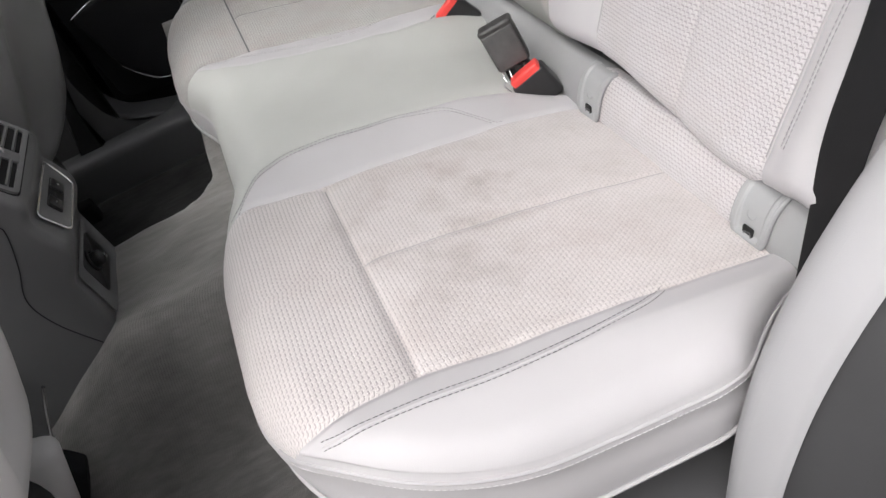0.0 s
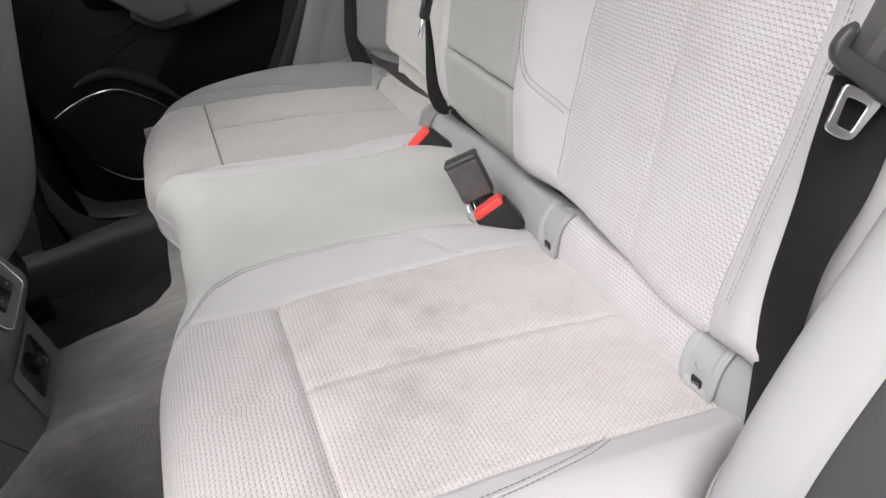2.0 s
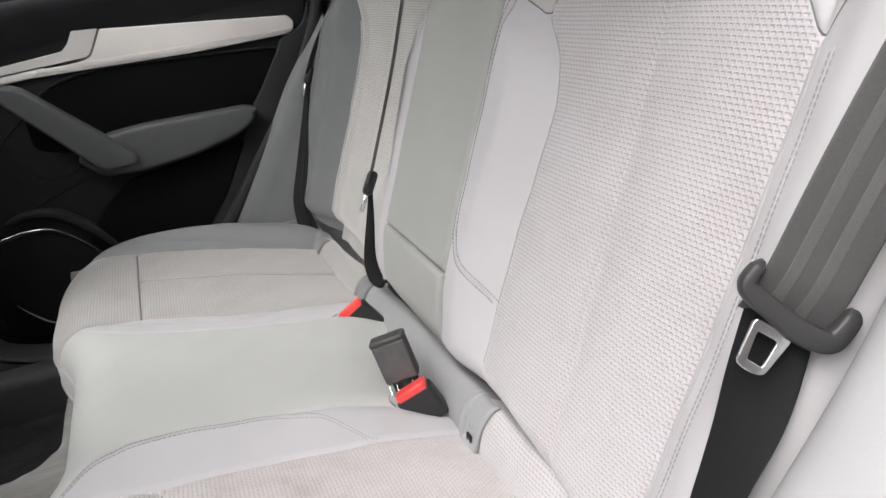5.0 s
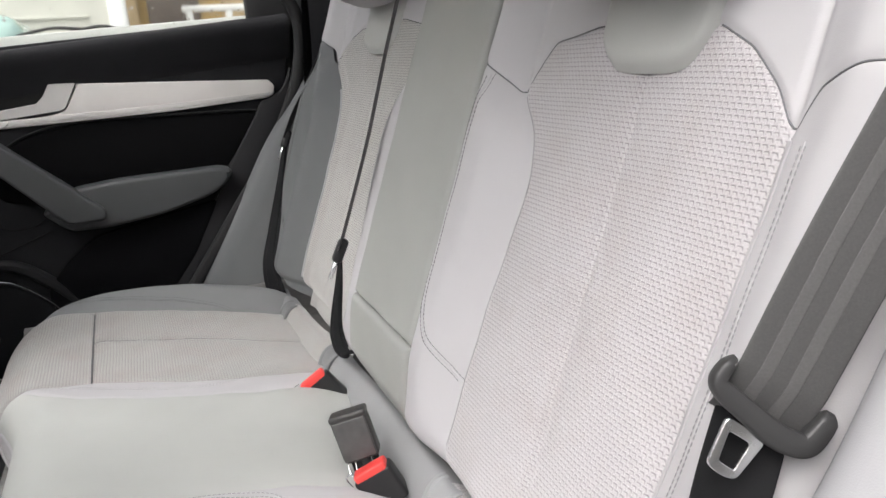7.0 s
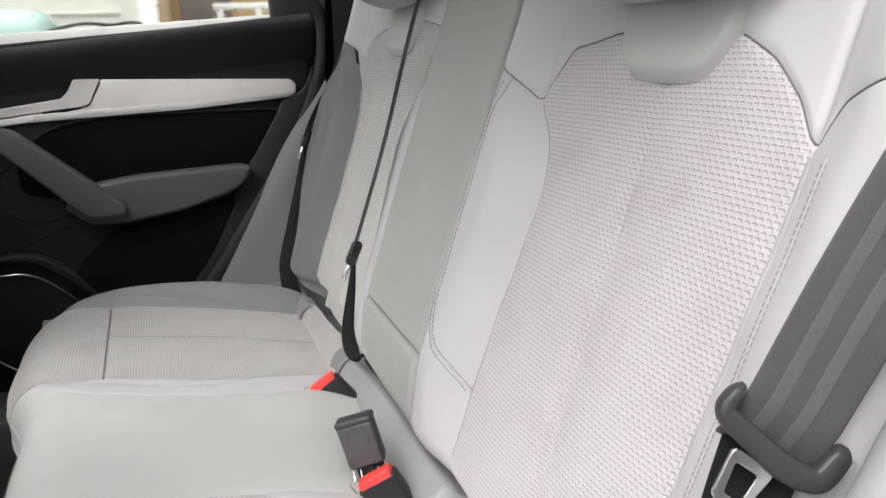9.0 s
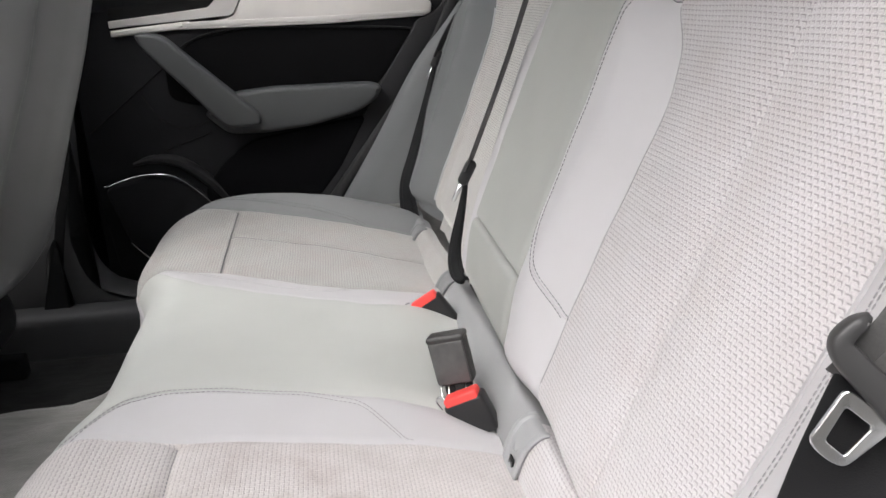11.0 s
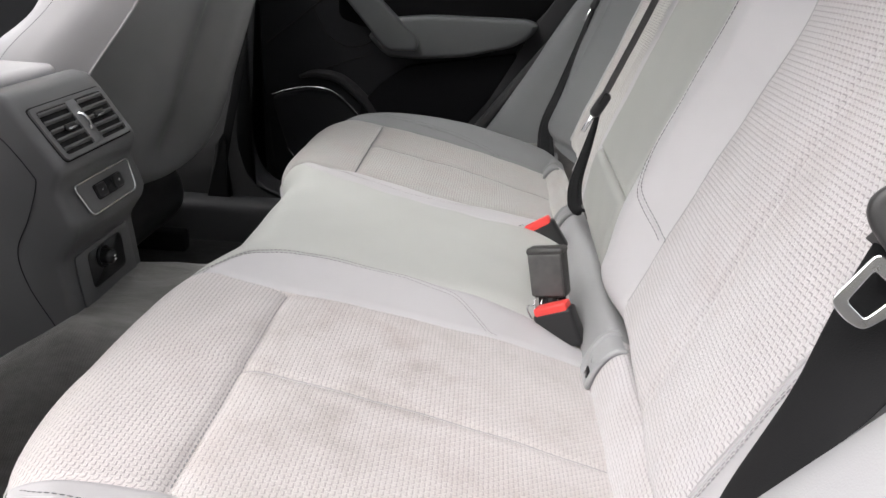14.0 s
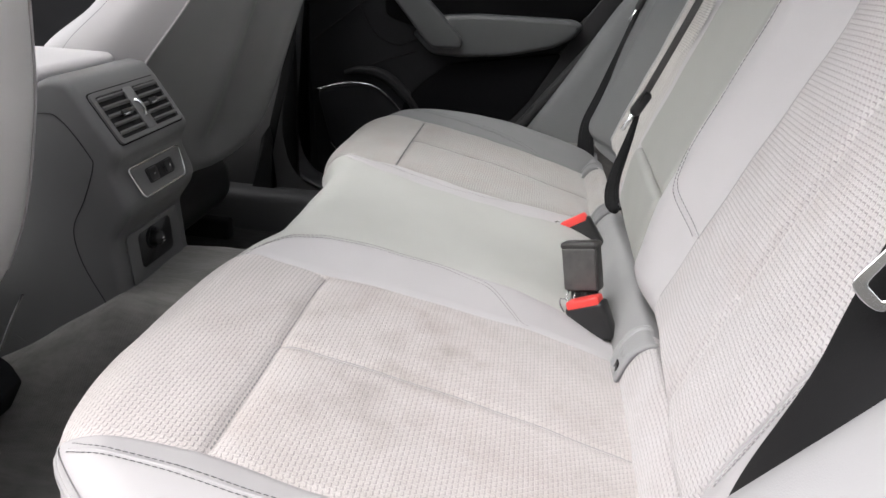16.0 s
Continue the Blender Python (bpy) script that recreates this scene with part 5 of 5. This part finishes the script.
# ---------------------------------------------------------------- far door
door = empty("rear_door", "shut black rear door with silver trim and grey armrest", "door")
D = 0.86
dp = lambda y0: (lambda a, b, c: (a, y0 - c, b))
part("inner_panel", prism_bm(rounded([(-0.67, 0.21), (-0.30, 0.18), (-0.15, 0.33), (0.02, 0.60), (0.13, 0.80), (0.15, 0.965), (-0.80, 0.905), (-0.70, 0.5)], 0.03), dp(D + 0.03), 0.03, 0.004), M_BLACK, door)
# belt-line roll under the window
sec = spline([(0.0, 0.0), (0.028, -0.006), (0.034, -0.025), (0.024, -0.055), (0.010, -0.085), (0.0, -0.10)], 20)
xs = np.linspace(-0.85, 0.145, 40)
P = np.stack([np.broadcast_to(xs[None], (20, 40)), D - np.broadcast_to(sec[:, 0][:, None], (20, 40)), 0.958 + 0.083 * (xs[None] - 0.0) * 1.0 + sec[:, 1][:, None]], axis=2)
patch("upper_roll", P, M_BLACK, door, flip=True)
# silver trim
tr = [(-0.60, 0.755), (-0.467, 0.767), (-0.14, 0.772), (0.082, 0.784), (0.098, 0.792), (0.100, 0.812), (0.088, 0.825), (-0.128, 0.837), (-0.312, 0.847), (-0.342, 0.797), (-0.36, 0.791), (-0.463, 0.783), (-0.60, 0.769)]
part("silver_trim", prism_bm(rounded(tr, 0.004, 2), dp(D), 0.012, 0.003, 3), M_SATIN, door, "brushed silver trim strip")
# flat strip of darker aluminium paints the shade of the trim's lower fold
facet = [(-0.45, 0.772), (-0.14, 0.777), (0.080, 0.789), (0.090, 0.796), (-0.13, 0.789), (-0.45, 0.783)]
part("trim_facet", prism_bm(rounded(facet, 0.002, 2), dp(D - 0.012), 0.0012, 0.0004, 2), M_SATIN_LOW, door, "lower fold of the silver trim, painted darker")
part("handle_recess", prism_bm(rounded([(-0.60, 0.772), (-0.35, 0.797), (-0.318, 0.848), (-0.60, 0.87)], 0.006), dp(D - 0.0), 0.004), M_DARK, door)
part("door_handle", prism_bm(rounded([(-0.60, 0.773), (-0.60, 0.788), (-0.459, 0.804), (-0.393, 0.812), (-0.378, 0.826), (-0.364, 0.850), (-0.313, 0.848), (-0.339, 0.800), (-0.349, 0.794)], 0.003), dp(D - 0.002), 0.012, 0.0012, 1), M_SATIN_LOW, door, "silver door pull lever", smooth=False)
# cloth insert
part("cloth_insert", prism_bm(rounded([(-0.50, 0.70), (-0.43, 0.745), (-0.32, 0.766), (0.045, 0.756), (0.060, 0.745), (-0.045, 0.615), (-0.36, 0.58), (-0.50, 0.62)], 0.02), dp(D), 0.006, 0.003), M_INSERT, door)
tube("insert_seam", [(a, D - 0.006, b) for a, b in spline([(-0.50, 0.70), (-0.43, 0.747), (-0.32, 0.768), (-0.10, 0.765), (0.045, 0.758), (0.063, 0.744), (0.01, 0.68), (-0.045, 0.615)], 60)], 0.0025, M_RUBBER, door, sides=6)
# armrest and pull
def slab(name, outline, y0, depth, material, bevel=0.012, label=""):
    return part(name, prism_bm(rounded(outline, 0.02, 4), dp(y0), depth, bevel, 4), material, door, label)


slab("door_armrest", [(-0.424, 0.588), (-0.378, 0.542), (-0.30, 0.540), (-0.188, 0.552), (-0.080, 0.580), (-0.040, 0.605), (-0.024, 0.634), (-0.05, 0.643), (-0.27, 0.641), (-0.36, 0.632), (-0.405, 0.602)], D, 0.055, M_DOORGREY, 0.012, "slate grey armrest")
slab("pull_handle", [(-0.545, 0.765), (-0.49, 0.762), (-0.301, 0.585), (-0.303, 0.562), (-0.372, 0.559), (-0.39, 0.575), (-0.53, 0.735)], D - 0.03, 0.045, M_DOORGREY, 0.009, "slate grey pull handle")
# lower pocket, speaker
slab("map_pocket", [(-0.45, 0.41), (-0.40, 0.47), (-0.33, 0.52), (-0.06, 0.565), (-0.13, 0.44), (-0.22, 0.33), (-0.44, 0.30)], D, 0.012, M_DEEP, 0.006)
slab("speaker_grille", [(-0.665, 0.43), (-0.56, 0.452), (-0.50, 0.442), (-0.44, 0.385), (-0.44, 0.26), (-0.56, 0.225), (-0.63, 0.30)], D, 0.036, M_BLACK, 0.008, "black speaker grille")
arc = spline([(-0.661, 0.434), (-0.61, 0.450), (-0.557, 0.457), (-0.505, 0.447), (-0.448, 0.398), (-0.42, 0.36)], 40)
tube("chrome_arc", [(a, D - 0.038, b) for a, b in arc], [0.0012 + 0.003 * math.sin(math.pi * i / 39) for i in range(40)], M_CHROME, door, "satin chrome speaker trim")
hood = spline([(-0.60, 0.475), (-0.555, 0.485), (-0.495, 0.474), (-0.435, 0.425), (-0.395, 0.375), (-0.36, 0.345)], 40)
tube("speaker_surround", [(a, D - 0.004, b) for a, b in hood], [0.004 + 0.010 * math.sin(math.pi * i / 39) for i in range(40)], M_PANELBAND, door, "raised dark rim round the speaker", 10)
arc = spline([(-0.628, 0.30), (-0.596, 0.262), (-0.565, 0.238), (-0.52, 0.228)], 24)
tube("chrome_arc", [(a, D - 0.036, b) for a, b in arc], [0.0008 + 0.0022 * math.sin(math.pi * i / 23) for i in range(24)], M_CHROME, door, "satin chrome speaker trim")
for line in ([(-0.68, 0.55), (-0.565, 0.64), (-0.49, 0.70)], [(-0.565, 0.64), (-0.53, 0.58), (-0.49, 0.555), (-0.45, 0.555), (-0.40, 0.58)], [(-0.60, 0.465), (-0.53, 0.50), (-0.42, 0.54)]):
    tube("panel_joint", [(a, D - 0.0005, b) for a, b in spline(line, 20)], 0.0016, M_DARK, door, sides=6)

band = [(0.051, 0.751), (0.062, 0.775), (0.120, 0.80), (0.146, 0.86), (0.133, 0.78), (0.015, 0.585), (-0.137, 0.365), (-0.235, 0.30), (-0.262, 0.385), (-0.235, 0.417), (-0.156, 0.452), (-0.116, 0.492), (-0.036, 0.621)]
slab("edge_band", band, D, 0.010, M_PANELBAND, 0.004, "dark grey rear border of the door panel")

# door seal and pillar trim
seal = spline([(-0.22, 0.30), (-0.155, 0.385), (-0.035, 0.545), (0.04, 0.645), (0.105, 0.755), (0.145, 0.86), (0.15, 0.96), (0.10, 1.05)], 60)
tagged(put("door_seal", tube_mesh("door_seal", [(a, 0.765, b) for a, b in seal], 0.014, 10), M_RUBBER), "black rubber door seal", "door seal", kind="structure")

# ---------------------------------------------------------------- body of the car
trim = [(-0.660, 1.20), (-0.672, 0.75), (-0.690, 0.56), (-0.708, 0.34), (-0.690, 0.265), (-0.655, 0.225), (-0.55, 0.195), (-0.40, 0.185), (-0.40, 0.12), (-1.0, 0.12), (-0.95, 1.20)]
tagged(part("pillar_trim", prism_bm(rounded(trim, 0.02, 3), dp(0.80), 0.09, 0.010, 3), M_PILLAR), "black grained plastic pillar trim", "pillar trim", kind="structure")
fb = empty("front_belt", "black front seat belt running down the pillar", "seat belt")
ribbon("webbing", spline([(-0.655, 0.705, 1.1), (-0.668, 0.704, 0.8), (-0.690, 0.703, 0.55), (-0.735, 0.702, 0.36), (-0.765, 0.700, 0.22)], 40), (1, 0, 0.1), 0.020, 0.002, M_WEB, fb)
part("end_fitting", prism_bm(rounded([(-0.792, 0.20), (-0.765, 0.33), (-0.745, 0.36), (-0.738, 0.33), (-0.742, 0.205), (-0.728, 0.20), (-0.728, 0.192), (-0.83, 0.192), (-0.83, 0.20)], 0.003), dp(0.703), 0.008, 0.002), M_RUBBER, fb, "black belt end fitting")
for sign in (-1, 1):
    sill = prism_bm(rounded([(0.64, 0.08), (0.66, 0.195), (0.70, 0.205), (0.78, 0.195), (0.80, 0.05)], 0.02), lambda a, b, c: (-1.9 + c * 1.9, a * sign, b), 1.0, 0.004)
    tagged(part("door_sill", sill, M_PILLAR if sign > 0 else M_JAMB), "black plastic door sill trim", "door sill", kind="structure")
for sign in (-1, 1):
    trim2 = prism_bm(rounded([(0.50, 0.10), (0.52, 0.225), (0.60, 0.245), (0.655, 0.235), (0.67, 0.10)], 0.02), lambda a, b, c: (-0.40 + c * 0.42, a * sign, b), 1.0, 0.006)
    tagged(part("trim", trim2, M_JAMB), "dark plastic trim under the bench's side", "trim", kind="structure")
# wheel-arch and door-jamb trim beside the open doorway
jamb = np.array([[(edge_x(z) + dx, -yy, z) for dx, yy in ((0.010, 0.688), (0.005, 0.695), (0.012, 0.703), (0.014, 0.735), (0.02, 0.79), (0.06, 0.82), (0.30, 0.825))] for z in np.linspace(0.05, 1.12, 40)], float)
tagged(put("jamb_trim", grid_mesh("jamb_trim", jamb), M_JAMB), "dark grained plastic door jamb", "door jamb", kind="structure")

# roof is unseen; its glass opening is added and sized to let light in
roof = empty("ceiling", "unseen pale grey headliner round a glass opening for light", "ceiling")
roof["kind"] = "structure"
for size, at in (((0.835, 1.24, 0.05), (0.1925, 0, 1.29)), ((0.25, 1.24, 0.05), (-1.50, 0, 1.29)), ((1.155, 0.20, 0.05), (-0.8025, 0.52, 1.29)), ((1.155, 0.20, 0.05), (-0.8025, -0.52, 1.29))):
    part("headliner", box_bm(size, at, 0.012), M_ROOF, roof)
pane = part("light_opening", box_bm((1.135, 0.86, 0.005), (-0.8025, 0, 1.30)), M_GLASS, roof, smooth=False)
pane.visible_shadow = False
tagged(part("wall_rear", box_bm((0.03, 1.30, 0.75), (0.62, 0, 0.55), 0.01), M_BLACK), "black rear bulkhead", "wall", kind="structure")
for sign in (-1, 1):
    tagged(part("pillar_rear", prism_bm(rounded([(0.12, 0.62), (0.165, 0.86), (0.175, 1.27), (0.62, 1.27), (0.62, 0.1), (0.2, 0.1)], 0.02), lambda a, b, c: (a, sign * (0.74 + c), b), 0.11, 0.005), M_BLACK), "black rear pillar trim", "pillar", kind="structure")
tagged(part("underbody", box_bm((3.0, 1.66, 0.18), (-0.75, 0, -0.02), 0.05), M_RUBBER), "black underside of the car", "car body", kind="structure")
tagged(part("wall_outer", box_bm((2.3, 0.03, 1.0), (-0.80, 0.925, 0.415), 0.01), M_PAINT), "silver outer skin of the car", "car body", kind="structure")
tagged(part("wall_inner", box_bm((2.1, 0.02, 0.85), (-0.70, 0.898, 0.48), 0.005), M_RUBBER), "black inner door skin", "car body", kind="structure")
tagged(part("wall_far", box_bm((0.75, 0.04, 0.9), (-1.32, 0.86, 0.5), 0.01), M_BLACK), "black front door inner side", "wall", kind="structure")
tagged(part("dashboard", box_bm((0.35, 1.5, 0.65), (-1.95, 0, 0.55), 0.08), M_CONSOLE), "dark dashboard", "dashboard", kind="structure")

# far window
win = tagged(new("window_1"), "rear door window with rain drops", "window", kind="structure")
me_g = box_bm((0.80, 0.004, 0.36), (-0.31, 0.892, 1.09), 0.0)
glass = part("pane", me_g, M_WINDOW, win, smooth=False)
glass.visible_shadow = False
part("window_frame", prism_bm(rounded([(0.064, 0.93), (0.12, 0.80), (0.25, 0.80), (0.25, 1.27), (0.060, 1.27)], 0.006), dp(0.90), 0.03, 0.004), M_RUBBER, win)
# white strip paints the bright reflection along the outer sill
part("sill_reflection", box_bm((0.80, 0.012, 0.03), (0, 0, 0), 0.004, turn=Matrix.Translation((-0.30, 0.912, 0.940)) @ Matrix.Rotation(radians(-2.6), 4, "Y")), M_WHITERAIL, win)
rng = random.Random(4)
for i in range(60):
    r = rng.uniform(0.0008, 0.0028)
    bm = bmesh.new()
    bmesh.ops.create_icosphere(bm, subdivisions=2, radius=r)
    bmesh.ops.scale(bm, vec=(1, 0.45, rng.uniform(0.9, 1.5)), verts=bm.verts)
    bmesh.ops.translate(bm, vec=(rng.uniform(-0.45, 0.05), 0.889, rng.uniform(0.96, 1.08)), verts=bm.verts)
    part("rain_drop", bm, M_WATER, win).visible_shadow = False

# ---------------------------------------------------------------- outside
gs = np.array([-60, -12, -4, -1.5, 1.5, 4, 12, 60.0])
Xg, Yg = np.meshgrid(gs, gs, indexing="ij")
# ground is unseen; its pale tone is chosen to bounce light into the car
tagged(put("ground", grid_mesh("ground", np.stack([Xg, Yg, 0 * Xg - 0.33], axis=2)), M_BOUNCE_GROUND), "unseen ground, pale grey to bounce light up", "ground", kind="structure")
house = empty("building", "ochre plastered building across the yard", "building")
part("wall", box_bm((16, 0.3, 5), (2.0, 6.6, 2.1), 0.02), M_OCHRE, house)
part("door", box_bm((0.46, 0.1, 2.3), (0.40, 6.44, 0.83), 0.02), M_BROWN, house, "dark brown door")
part("timber_post", box_bm((0.10, 0.12, 3.0), (0.04, 6.42, 1.15), 0.02), M_TAN, house)
part("timber_post", box_bm((0.30, 0.12, 3.0), (0.98, 6.42, 1.15), 0.02), M_TAN, house)
van = empty("parked_van", "white parked van in the yard", "van")
part("body", box_bm((3.6, 1.6, 2.2), (-1.92, 4.6, 1.05), 0.06, 4), M_WHITE, van)
for i in range(5):
    part("panel_rib", box_bm((3.3, 0.02, 0.018), (-1.95, 3.792, 1.0 + 0.16 * i), 0.005), M_WHITE, van)
part("corner_post", box_bm((0.10, 0.06, 2.2), (-0.14, 3.80, 1.05), 0.02), M_WHITERAIL, van)
for wx in (-3.2, -1.0):
    tube("wheel", [(wx, 3.76, -0.02), (wx, 3.77, -0.02), (wx, 4.0, -0.02)], [0.02, 0.31, 0.31], M_RUBBER, van, sides=24)
hatch = empty("parked_car", "pale parked car with a wet windscreen", "car")
part("body", box_bm((1.72, 1.5, 1.02), (-1.06, 2.86, 0.45), 0.12, 4), M_WHITERAIL, hatch)
part("windscreen", box_bm((1.10, 1.2, 0.20), (-1.05, 2.80, 0.985), 0.08, 4), M_SCREEN, hatch, "pale green windscreen")
part("roof", box_bm((0.8, 1.1, 0.05), (-1.25, 2.80, 1.10), 0.02, 3), M_WHITERAIL, hatch)
part("bonnet_edge", box_bm((0.42, 0.9, 0.05), (-0.42, 2.66, 0.965), 0.02, 3), M_WHITERAIL, hatch)
for k in range(2):
    tube("wiper", spline([(-0.52 + 0.15 * k, 2.13, 1.000), (-0.40 + 0.15 * k, 2.13, 1.022), (-0.27 + 0.08 * k, 2.13, 1.008), (-0.20, 2.13, 0.99)], 16), 0.006, M_YOKE, hatch, sides=6)
part("air_grille", box_bm((0.24, 0.06, 0.02), (-0.32, 2.16, 0.99), 0.005), M_BLACK, hatch, "black air intake grille")
for wx in (-1.7, -0.5):
    tube("wheel", [(wx, 2.09, -0.03), (wx, 2.10, -0.03), (wx, 2.3, -0.03)], [0.02, 0.30, 0.30], M_RUBBER, hatch, sides=24)
rail = empty("railing", "white painted metal railing", "railing")
part("top_bar", box_bm((3.0, 0.05, 0.05), (1.85, 5.2, 1.27), 0.01), M_WHITERAIL, rail)
part("low_bar", box_bm((3.0, 0.05, 0.05), (1.85, 5.2, 0.62), 0.01), M_WHITERAIL, rail)
for i in range(10):
    part("post", box_bm((0.05, 0.05, 1.62), (0.40 + i * 0.3, 5.2, 0.465), 0.01), M_WHITERAIL, rail)
# unseen wall, added to cut low skylight through the open doorway
tagged(part("wall_light_block", box_bm((16, 0.25, 2.9), (-0.5, -3.4, 1.10), 0.02), M_LIGHT_BLOCK), "grey unseen wall added to cut low skylight", "wall", kind="structure")
